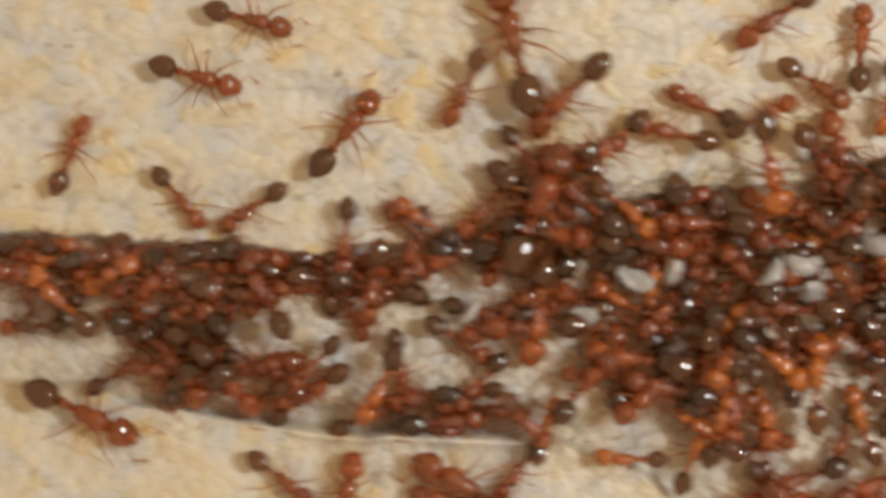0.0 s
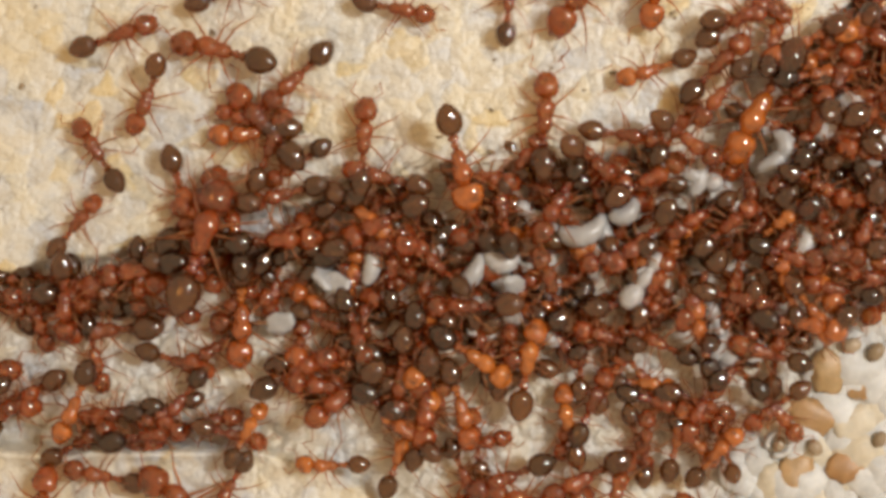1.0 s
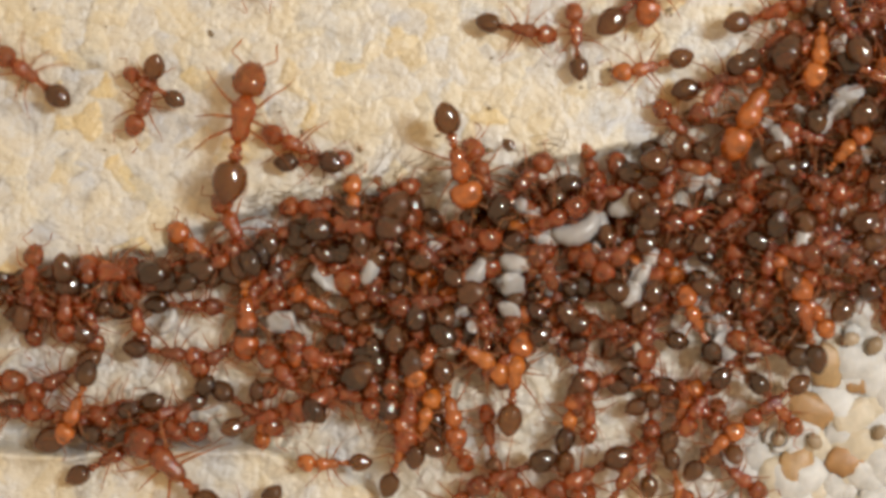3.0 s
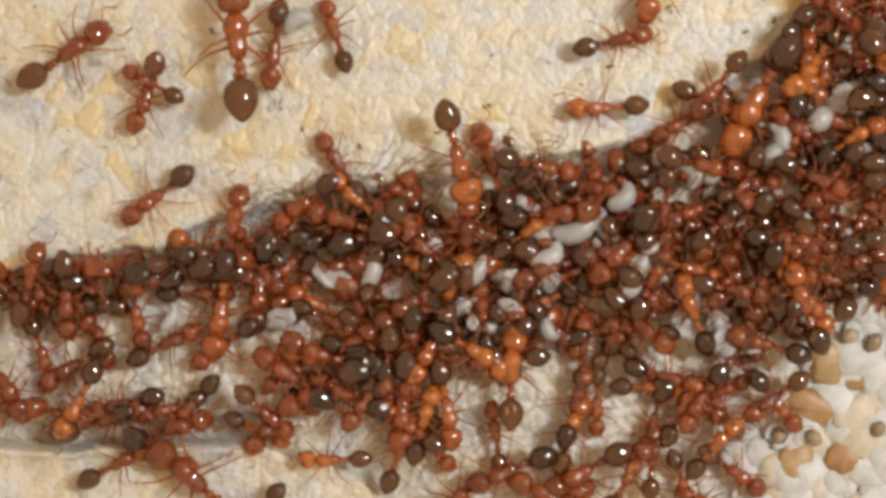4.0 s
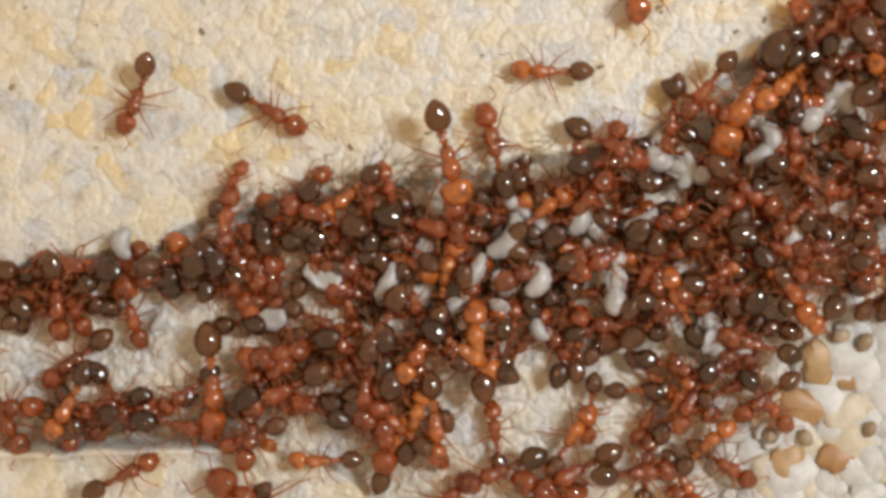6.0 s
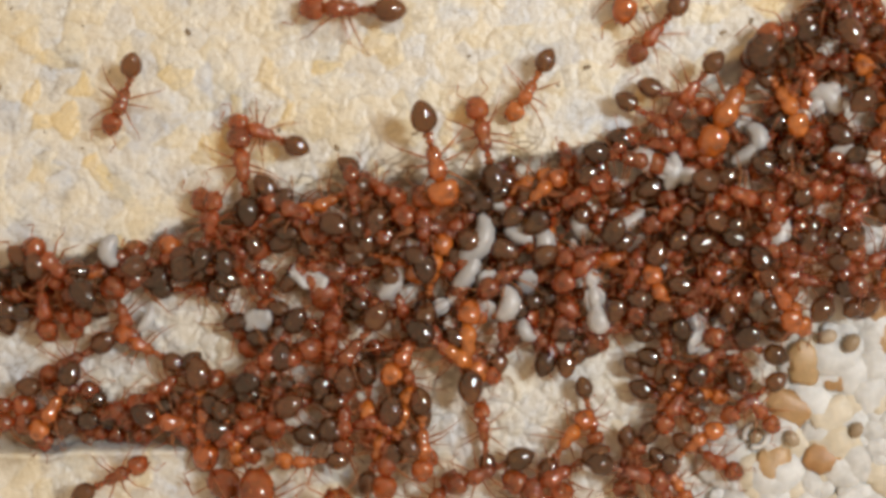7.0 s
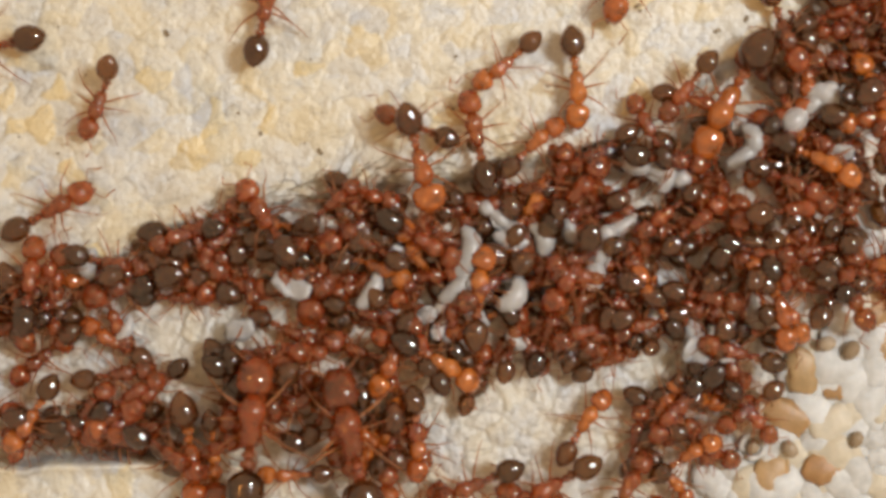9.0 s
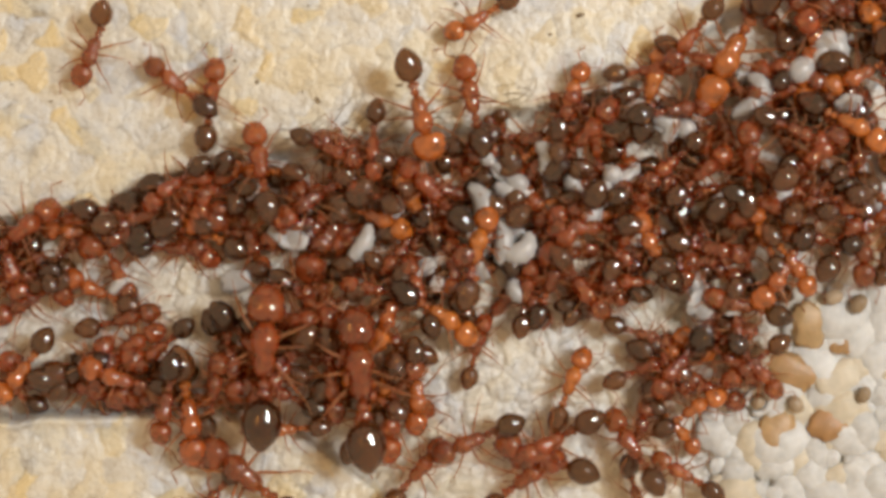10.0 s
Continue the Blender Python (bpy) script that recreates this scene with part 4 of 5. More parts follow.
def fibres():
    """Fine tan hairs combed along the slab's worn rim, and short stubble where it breaks off."""
    rng = random.Random(5)
    shapes = []
    for n in range(260):
        combed = n < 160
        x = rng.choice([rng.uniform(-9, 5), rng.uniform(-9, 2)]) if combed else rng.uniform(-22, 12)
        y = np.interp(x, EDGE_X, EDGE_Y) + (rng.triangular(-0.3, 1.4, 0.3) if combed else rng.uniform(-0.4, 0.3))
        slope = math.atan2(np.interp(x + 1, EDGE_X, EDGE_Y) - np.interp(x - 1, EDGE_X, EDGE_Y), 2)
        a = slope * 0.6 + rng.gauss(0, 0.22) if combed else rng.gauss(-1.5, 0.5)
        far = rng.uniform(0.5, 1.5) if combed else rng.uniform(0.3, 0.8)
        turn = rng.uniform(-0.22, 0.22)
        pts = []
        for i in range(5):
            px, py = x + far * i / 4 * math.cos(a), y + far * i / 4 * math.sin(a)
            a += turn
            pts.append((px, py, ground_at(px, py) + 0.02 + 0.05 * math.sin(0.8 * i)))
        shapes.append(tube(pts, [0.010, 0.013, 0.013, 0.010, 0.006], 4))
    tagged(new("rim_fibres", mesh_from("rim_fibres", *joined(*shapes), FIBRE)), "fine tan fibres combed along the broken crust rim", "fibres", kind="stuff")


fibres()


# ---- movement ----
def stride(ob, rows):
    """Swing an ant's legs in two tripods as it covers ground; they rest while it stands. Returns the rows."""
    legs = [c for c in ob.children if c.name.startswith("leg")]
    cycle = 2.0 * MM * ob.scale[0]
    steps, phase = [(0.0, 0.0)], 0.0
    for (t0, m0), (t1, m1) in zip(rows, rows[1:]):
        far = (m1.translation - m0.translation).length
        out = max(m0.translation.y, m1.translation.y) > 15 * MM or m0.translation.x < -36 * MM
        n = 1 if out or far < 0.3 * MM else max(1, min(round((t1 - t0) / 0.1), math.ceil(3 * far / cycle)))
        for i in range(1, n + 1):
            steps.append((t0 + (t1 - t0) * i / n, phase + 2 * math.pi * far / cycle * i / n))
        phase = steps[-1][1]
    for k, leg in enumerate(legs):
        side, offset = (-1 if k % 2 == 0 else 1), math.pi * (k in (0, 3, 4))
        home = leg.matrix_basis.copy()
        walk(leg, [(t, home @ pose(0, 0, 0, 0, 0, side * 17 * math.sin(p + offset))) for t, p in steps])
    return rows


def motions():
    for ob, rows, seen in MOVES:
        walk(ob, stride(ob, rows) if seen else rows)
    for ob, lift, rows in RIM_ANTS:
        walk(ob, stride(ob, over_crust(lift, rows)))
    for ob, lift, rows in CARRIED:
        walk(ob, [(t, pose(x * MM, y * MM, (ground_at(x, y) + lift) * MM, 0, 0, a)) for t, x, y, a in rows])
    walk(RUNNERS[21], stride(RUNNERS[21], over_crust(1.2, [(0, -9.50, 2.19, 70), (0.5, -11.06, 1.48, 75), (1, -10.49, 0.78, 72), (1.5, -10.17, 0.61, 67), (2, -9.36, 1.19, 69), (2.5, -8.73, 3.34, 71), (4, -9.07, 9.31, 95), (4.5, -9.17, 10.11, 93), (5, -9.36, 11.98, 95), (5.6, -9.07, 15.26, 95), (10, -7.45, 17.62, 90)])))
    walk(RUNNERS[22], stride(RUNNERS[22], over_crust(0.2, [(0, -7.96, 2.40, 144), (0.5, -7.68, 5.68, 136), (1, -8.27, 5.90, 132), (1.5, -8.60, 5.36, 140), (2, -8.05, 6.85, 109), (2.5, -7.89, 11.40, 103), (3, -6.97, 15.42, 98), (10, -5.50, 16.31, 98)])))
    walk(RUNNERS[23], stride(RUNNERS[23], over_crust(0.1, [(0, -15.33, 0.57, 146), (0.5, -14.96, 3.07, 132), (1, -15.61, 4.54, 124), (1.5, -18.63, 5.22, 176), (2, -18.81, 5.05, 203), (2.5, -20.44, 7.77, 157), (3, -23.94, 7.92, 163), (10, -26.14, 5.77, 163)])))
    walk(RUNNERS[24], stride(RUNNERS[24], over_crust(0.1, [(0, -10.34, 14.82, -128), (0.5, -5.23, 12.21, -142), (1, -6.88, 7.54, -136), (1.5, -11.37, 4.13, -144), (2, -13.43, 4.02, -212), (2.5, -15.92, 5.19, -216), (2.7, -16.74, 6.12, -218), (3.2, -20.35, 9.21, -214), (4, -25.34, 10.70, -207), (10, -26.37, 8.88, -180)])))
    walk(RUNNERS[25], stride(RUNNERS[25], over_crust(0.2, [(0, -8.85, 6.57, -133), (0.5, -10.01, 8.77, -166), (1, -10.29, 9.01, -195), (1.5, -19.89, 9.50, -161), (2, -24.08, 10.50, -164), (10, -26.61, 10.51, -191)])))
    walk(RUNNERS[26], stride(RUNNERS[26], over_crust(0.1, [(0, -22.83, 9.44, -11), (0.5, -15.78, 9.82, -9), (1, -14.43, 9.66, 21), (1.5, -17.17, 11.16, 45), (2, -20.55, 14.19, 59), (10, -18.23, 15.23, 59)])))
    walk(RUNNERS[27], stride(RUNNERS[27], over_crust(0.1, [(0, -25.05, 6.71, -13), (0.5, -15.41, 8.79, 33), (0.75, -13.52, 5.52, -21), (1, -11.64, 2.26, -75), (1.5, -9.97, 0.08, -32), (4, -9.02, -1.23, -6), (10, -6.93, -1.19, -13)])))
    walk(RUNNERS[28], stride(RUNNERS[28], over_crust(0.1, [(0, -30.80, 3.24, 72), (0.5, -29.11, 6.00, 140), (10, -26.03, 4.84, 153)])))
    walk(RUNNERS[29], stride(RUNNERS[29], over_crust(0.1, [(0, -25.69, 1.03, -47), (0.25, -24.28, 1.17, -93), (0.5, -22.88, 1.31, -138), (1, -23.85, 1.00, -179), (10, -26.07, -0.74, -180)])))
    walk(RUNNERS[30], stride(RUNNERS[30], over_crust(0.1, [(0, -18.29, 4.94, 56), (0.5, -12.61, 3.58, 72), (1, -10.99, 2.13, 55), (2, -10.57, -0.88, 13), (10, -9.38, -0.79, 12)])))
    walk(RUNNERS[31], stride(RUNNERS[31], over_crust(0.1, [(0, -22.78, 0.77, -143), (0.5, -22.26, 0.56, -192), (1, -22.66, 0.43, -185), (10, -23.74, -1.23, -180)])))
    walk(RUNNERS[32], stride(RUNNERS[32], over_crust(0.3, [(0, -18.24, -0.49, -91), (0.5, -17.87, -1.60, -97), (1, -16.32, -2.29, -77), (4, -16.53, -2.50, -64), (10, -15.26, -2.92, -60)])))
    walk(RUNNERS[33], stride(RUNNERS[33], over_crust(0.3, [(0, -15.21, -0.65, -102), (0.5, -15.49, -0.29, -93), (1, -13.64, -1.55, -89), (4, -13.84, -3.15, -77), (10, -12.41, -2.73, -64)])))
    walk(RUNNERS[34], stride(RUNNERS[34], over_crust(0.3, [(0, -11.27, 9.49, 107), (0.5, -11.79, 13.00, 108), (1, -11.28, 15.71, 105), (10, -9.97, 18.89, 90)])))
    walk(RUNNERS[35], stride(RUNNERS[35], over_crust(0.2, [(0, -6.65, 4.57, -137), (0.5, -7.70, 6.31, -165), (1, -8.86, 5.22, -172), (1.5, -9.68, 5.84, -190), (2, -11.00, 1.97, -223), (4, -11.05, -0.18, -207), (10, -9.00, -0.90, -207)])))
    walk(RUNNERS[36], stride(RUNNERS[36], over_crust(0.2, [(0, -10.04, 3.75, -47), (0.5, -9.80, 4.49, -36), (0.75, -8.31, 4.14, -91), (1, -6.81, 3.78, -146), (1.5, -7.19, 5.05, -99), (2, -6.72, 1.63, -81), (4, -5.07, -0.74, -40), (10, -3.07, -0.92, -34)])))
    walk(RUNNERS[37], stride(RUNNERS[37], over_crust(0.2, [(0, -2.84, 1.10, -76), (0.1667, -3.16, 2.45, -23), (0.3333, -3.48, 3.79, 31), (0.5, -3.81, 5.14, 84), (1, -3.60, 5.14, 87), (1.5, -2.73, 5.33, 72), (2, -1.22, 9.00, 69), (2.5, 0.97, 10.34, 14), (3, 4.74, 12.95, 22), (10, 6.36, 13.98, 11)])))
    walk(RUNNERS[38], stride(RUNNERS[38], over_crust(0.1, [(0, -12.42, 12.88, 15), (0.5, -9.69, 13.07, 13), (1, -9.46, 11.71, 22), (1.5, -5.84, 11.15, 20), (2, -4.03, 11.47, 32), (2.5, -2.58, 11.79, 27), (3, -0.58, 15.02, 27), (10, 1.27, 14.60, 17)])))
    walk(RUNNERS[39], stride(RUNNERS[39], over_crust(0.1, [(0, -1.49, -0.81, -127), (1, -1.42, -0.55, -134), (2, -2.09, 1.28, -127), (2.15, -2.89, 2.78, -170), (2.3, -3.69, 4.29, -214), (2.5, -4.08, 4.87, -233), (2.7, -4.81, 5.30, -224), (3.35, -8.95, 3.72, -183), (4, -13.08, 2.15, -143), (4.5, -17.27, -0.73, -146), (5, -19.88, -1.59, -151), (10, -19.05, -2.81, -143)])))
    walk(RUNNERS[40], stride(RUNNERS[40], over_crust(0.1, [(0, -39.80, 2.56, 25), (3.3, -23.02, 5.77, 33), (3.8, -17.08, 8.37, 32), (4, -16.57, 8.88, 35), (4.5, -13.19, 10.80, 26), (4.8, -10.53, 12.80, 25), (10, -5.69, 17.01, 26)])))
    walk(RUNNERS[41], stride(RUNNERS[41], over_crust(0.1, [(0, -40.66, 8.33, -34), (3.6, -23.41, 10.06, -37), (4, -21.51, 8.40, -41), (4.5, -17.90, 5.92, -46), (5, -13.43, 2.65, -41), (6.5, -8.63, -2.57, -61), (10, -7.50, -6.56, -64)])))
    walk(RUNNERS[42], stride(RUNNERS[42], over_crust(0.1, [(0, -8.45, -1.87, -101), (2.7, -5.85, 1.14, -80), (2.9, -5.59, 3.08, -24), (3.1, -5.33, 5.02, 31), (3.3, -5.07, 6.96, 87), (3.8, -4.86, 9.40, 101), (4, -4.93, 9.84, 108), (4.5, -5.60, 10.84, 104), (5, -4.09, 11.98, 69), (5.5, -2.44, 14.83, 63), (10, -0.89, 15.03, 63)])))
    walk(RUNNERS[43], stride(RUNNERS[43], over_crust(0.1, [(0, -17.18, 15.37, -98), (3.6, -7.70, 11.37, -90), (4.1, -7.60, 8.11, -101), (4.5, -7.66, 6.95, -114), (5, -8.77, 6.36, -127), (5.75, -7.65, 6.12, -61), (6.5, -6.53, 5.87, 4), (7, -5.67, 1.53, -46), (7.5, -4.64, -0.50, -40), (10, -3.85, -1.06, -34)])))
    walk(RUNNERS[44], stride(RUNNERS[44], over_crust(0.2, [(0, -8.73, -0.71, -156), (4, -7.09, -0.85, -140), (6, -6.70, 1.51, -214), (6.5, -6.98, 3.27, -202), (7, -7.12, 5.27, -202), (7.5, -9.43, 10.38, -229), (8, -11.91, 15.05, -225), (10, -11.22, 16.06, -225)])))
    walk(RUNNERS[45], stride(RUNNERS[45], over_crust(0.2, [(0, -9.65, -2.25, -137), (4, -8.32, -2.04, -97), (6.5, -7.93, -0.47, -96), (6.65, -8.30, 1.45, -169), (6.8, -8.66, 3.37, -241), (7, -7.94, 3.76, -263), (7.5, -7.65, 5.18, -272), (8, -7.44, 8.13, -269), (8.5, -7.03, 9.73, -270), (9, -6.00, 10.92, -282), (9.3, -5.45, 11.94, -280), (10, -5.33, 15.65, -280)])))
    walk(RUNNERS[46], stride(RUNNERS[46], over_crust(0.2, [(0, -3.52, 0.45, 17), (4, -2.58, 1.64, 40), (4.5, -3.61, 4.68, 61), (5, -1.87, 8.51, 60), (5.4, -0.09, 11.47, 60), (6, 2.41, 16.18, 45), (10, 5.94, 17.51, 45)])))
    walk(RUNNERS[47], stride(RUNNERS[47], over_crust(0.1, [(0, -5.66, -0.75, -147), (1.9, -5.08, 0.88, -194), (3.8, -4.50, 2.51, -241), (4.2, -5.53, 5.22, -214), (4.5, -6.79, 5.36, -147), (5, -7.72, 4.50, -149), (5.2, -8.53, 4.01, -148), (6, -10.85, -0.44, -153), (10, -10.51, -1.02, -154)])))
    walk(RUNNERS[48], stride(RUNNERS[48], over_crust(0.1, [(0, -6.20, 17.34, -165), (6, 3.31, 12.96, -174), (6.5, 0.52, 10.83, -185), (7, -3.50, 10.75, -182), (7.5, -7.99, 13.26, -194), (10, -12.16, 14.86, -180)])))
    walk(RUNNERS[49], stride(RUNNERS[49], over_crust(0.1, [(0, -40.34, 5.18, -11), (7, -22.23, 6.29, -13), (7.5, -17.86, 5.60, -3), (8, -13.18, 3.95, -50), (8.4, -10.56, 0.91, -40), (10, -9.34, -1.64, -32)])))
    walk(RUNNERS[50], stride(RUNNERS[50], over_crust(0.1, [(0, -24.13, 16.34, -165), (7.6, -10.43, 14.40, -163), (8, -13.38, 12.13, -154), (8.5, -16.38, 9.80, -152), (9, -18.35, 9.09, -169), (9.5, -21.88, 7.58, -171), (10, -24.19, 7.08, -171)])))
    walk(RUNNERS[51], stride(RUNNERS[51], over_crust(0.2, [(0, -6.64, -1.93, -132), (3.75, -4.52, 0.44, -202), (7.5, -2.41, 2.82, -271), (8, -2.91, 6.14, -277), (8.5, -2.60, 10.20, -297), (9, -1.13, 14.56, -297), (10, -1.09, 16.29, -297)])))
    walk(RUNNERS[52], stride(RUNNERS[52], over_crust(0.2, [(0, -30.86, -1.99, 172), (2.667, -27.00, -1.58, 118), (5.333, -23.14, -1.17, 65), (8, -19.28, -0.76, 11), (8.5, -18.18, 0.67, 26), (9, -15.16, 2.22, 30), (9.5, -12.03, -0.42, 11), (10, -9.99, -0.01, -6)])))
    walk(RUNNERS[53], stride(RUNNERS[53], over_crust(0.2, [(0, -2.07, 0.37, -163), (8, 1.68, 1.58, -120), (8.5, 0.94, 3.91, -128), (9, 0.15, 5.76, -202), (9.5, -6.62, 3.72, -164), (10, -9.83, 5.32, -218)])))
    walk(RUNNERS[54], stride(RUNNERS[54], over_crust(0.2, [(0, -9.07, -1.71, -23), (9, -8.29, 1.52, 38), (9.5, -9.42, 3.25, 51), (10, -8.24, 4.73, 83)])))
    walk(RUNNERS[55], stride(RUNNERS[55], over_crust(0.1, [(0, -2.67, 6.85, 156), (0.5, -1.37, 9.17, 89), (1, 2.80, 11.42, 85), (1.5, 4.56, 15.40, 79), (10, 6.19, 16.43, 79)])))
    walk(RUNNERS[56], stride(RUNNERS[56], over_crust(0.2, [(0, 2.90, 7.85, -28), (0.5, 6.92, 5.68, -33), (1, 8.20, 5.33, -7), (1.5, 10.92, 3.66, -12), (4, 11.83, 3.75, -12), (10, 11.01, 3.69, -13)])))
    walk(RUNNERS[57], stride(RUNNERS[57], over_crust(0.2, [(0, 0.40, 10.69, -142), (0.25, 1.26, 8.60, -88), (0.5, 2.11, 6.50, -34), (1, 5.31, 3.64, -4), (4, 5.69, 2.87, -6), (10, 5.42, 2.88, -6)])))
    walk(RUNNERS[58], stride(RUNNERS[58], over_crust(0.2, [(0, 4.62, 10.16, 89), (0.5, 11.02, 9.63, 66), (1, 13.11, 10.65, 32), (1.5, 13.26, 12.13, 37), (2, 14.49, 14.66, 32), (10, 15.57, 14.53, 32)])))
    walk(RUNNERS[59], stride(RUNNERS[59], over_crust(0.2, [(0, 4.01, 15.92, -150), (0.7, 7.24, 13.17, -140), (1, 6.02, 11.61, -134), (1.5, 2.32, 8.93, -133), (2, -2.94, 2.68, -126), (4, -3.66, -0.43, -127), (10, -3.41, -1.30, -127)])))
    walk(RUNNERS[60], stride(RUNNERS[60], over_crust(0.2, [(0, 3.91, 5.00, 111), (1, 4.42, 6.19, 88), (1.5, 4.86, 8.88, 81), (2, 5.97, 9.41, 66), (2.5, 6.66, 9.18, 30), (3, 9.03, 11.65, 42), (4, 13.72, 14.95, 22), (10, 14.67, 14.67, 31)])))
    walk(RUNNERS[61], stride(RUNNERS[61], over_crust(0.1, [(0, 3.35, 3.71, 93), (1.5, 3.97, 4.86, 47), (2, 6.41, 5.73, 55), (2.5, 6.54, 6.90, 94), (3.2, 5.54, 11.26, 95), (4, 4.77, 15.73, 96), (10, 6.20, 16.38, 96)])))
    walk(RUNNERS[62], stride(RUNNERS[62], over_crust(0.1, [(0, -2.29, 13.73, -11), (1.7, -0.79, 10.02, -6), (2.1, 1.67, 10.02, 4), (2.5, 6.00, 10.98, 17), (2.8, 8.97, 13.38, 22), (10, 10.34, 15.28, 17)])))
    walk(RUNNERS[63], stride(RUNNERS[63], over_crust(0.3, [(0, 6.00, 7.28, -93), (1, 9.01, 8.19, -159), (2, 12.03, 9.11, -225), (2.5, 10.74, 8.48, -197), (3.5, 7.75, 7.33, -151), (3.8, 7.31, 6.13, -173), (4, 6.93, 6.25, -175), (4.5, 5.96, 6.57, -184), (5, 5.53, 7.65, -212), (5.2, 5.46, 8.03, -216), (6.5, 4.68, 7.53, -142), (7, 4.78, 6.98, -119), (7.5, 4.51, 7.15, -123), (8, 4.37, 7.80, -148), (8.5, 4.15, 7.72, -143), (9, 4.17, 8.16, -139), (9.5, 3.87, 8.39, -153), (10, 3.00, 7.90, -148)])))
    walk(RUNNERS[64], stride(RUNNERS[64], over_crust(0.2, [(0, -7.74, 15.50, -29), (3.5, 5.82, 9.66, 0), (4, 7.92, 9.35, 13), (4.5, 9.06, 7.65, -29), (5, 10.43, 6.77, -23), (5.5, 12.84, 4.85, -30), (10, 12.09, 3.48, -21)])))
    walk(RUNNERS[65], stride(RUNNERS[65], over_crust(0.4, [(0, 7.07, 3.25, -39), (2.5, 13.24, 5.07, -8), (3.8, 12.31, 6.41, -21), (5, 12.18, 6.45, -26), (6.5, 12.03, 6.47, -26), (7, 11.78, 6.70, -19), (7.5, 11.70, 6.44, -14), (8, 12.08, 6.29, -16), (8.5, 12.39, 6.01, -21), (9, 12.82, 6.62, -13), (9.5, 12.95, 6.20, -22), (10, 12.63, 6.21, -22)])))
    walk(RUNNERS[66], stride(RUNNERS[66], over_crust(0.3, [(0, 7.92, 2.84, -23), (5, 7.39, 2.61, -7), (6.3, 8.23, 5.13, -30), (6.6, 8.55, 5.37, -27), (7, 10.85, 4.73, -7), (10, 10.22, 4.33, -6)])))
    walk(RUNNERS[67], stride(RUNNERS[67], over_crust(0.1, [(0, 2.05, 17.45, -150), (6.6, 11.60, 11.44, -135), (7, 10.40, 9.60, -130), (7.5, 6.97, 6.56, -142), (8, 1.52, 3.43, -131), (8.5, 0.83, 1.59, -127), (10, -0.03, 1.24, -127)])))
    walk(RUNNERS[68], stride(RUNNERS[68], over_crust(0.2, [(0, 2.86, 0.80, 10), (8, 5.37, 3.86, 23), (8.5, 7.64, 7.18, -19), (9, 7.43, 7.28, -84), (9.167, 8.19, 7.34, -139), (9.333, 8.96, 7.40, -193), (9.5, 9.73, 7.47, -248), (10, 10.54, 5.25, -284)])))
    walk(RUNNERS[69], stride(RUNNERS[69], over_crust(0.3, [(0, 1.13, 0.51, 24), (9, 5.66, 4.96, 44), (9.5, 5.13, 5.58, 44), (10, 7.04, 4.77, 71)])))
    walk(RUNNERS[70], stride(RUNNERS[70], over_crust(0.3, [(0, 0.71, 1.68, 120), (9.4, 3.01, 5.44, 102), (10, 2.78, 4.66, 102)])))
    walk(RUNNERS[71], stride(RUNNERS[71], over_crust(0.4, [(0, -11.47, -3.89, -156), (0.5, -11.20, -4.13, -155), (1, -10.39, -4.45, -147), (1.5, -10.36, -4.46, -147), (2, -10.08, -4.52, -144), (2.5, -10.11, -4.65, -142), (4, -10.09, -4.50, -145), (4.25, -8.70, -4.24, -85), (4.5, -7.31, -3.98, -24), (5, -7.49, -3.64, -23), (6.5, -5.93, -4.18, -17), (10, -5.20, -5.45, -14)])))
    walk(RUNNERS[72], stride(RUNNERS[72], over_crust(0.5, [(0, -9.28, -3.47, -93), (2.5, -8.75, -2.87, -84), (3.8, -9.70, -2.84, -94), (4, -10.03, -3.06, -96), (4.5, -10.07, -3.18, -91), (5, -10.12, -3.54, -88), (6, -9.90, -6.35, -85), (10, -9.06, -8.89, -80)])))
    walk(RUNNERS[74], stride(RUNNERS[74], over_crust(0.3, [(0, -12.52, -4.72, -30), (0.5, -12.61, -4.80, -11), (1, -11.64, -5.03, -18), (1.5, -11.79, -4.97, -18), (2, -11.50, -4.68, -18), (2.5, -12.02, -4.65, -18), (4, -12.28, -4.21, 26), (4.5, -12.33, -3.94, 28), (5, -11.51, -3.74, 27), (5.2, -10.80, -3.15, 25), (6.5, -6.96, -3.09, 7), (10, -6.14, -4.93, -0)])))
    walk(RUNNERS[75], stride(RUNNERS[75], over_crust(0.2, [(0, -15.33, -6.26, -75), (3.5, -15.91, -3.10, -79), (4, -15.57, -4.09, -72), (4.5, -15.26, -4.33, -69), (5, -15.68, -4.83, -86), (5.2, -15.43, -5.01, -87), (6.5, -13.77, -7.70, -41), (10, -12.57, -7.59, -36)])))
    walk(RUNNERS[76], stride(RUNNERS[76], over_crust(0.2, [(0, -19.82, -7.26, -150), (6, -16.44, -5.17, -142), (6.5, -17.05, -5.59, -138), (7, -15.89, -5.10, -149), (7.5, -15.11, -4.59, -158), (8, -15.86, -4.78, -144), (8.5, -16.14, -4.54, -146), (9, -16.22, -4.48, -140), (9.5, -16.30, -4.38, -151), (10, -16.47, -4.08, -151)])))
    walk(RUNNERS[77], stride(RUNNERS[77], over_crust(0.2, [(0, -17.76, -3.60, -63), (3, -18.71, -2.95, -79), (3.8, -18.19, -4.99, -73), (4, -18.09, -4.98, -72), (4.5, -17.72, -4.77, -69), (5, -18.25, -5.71, -79), (6.5, -15.26, -8.34, -6), (10, -14.10, -7.70, -13)])))
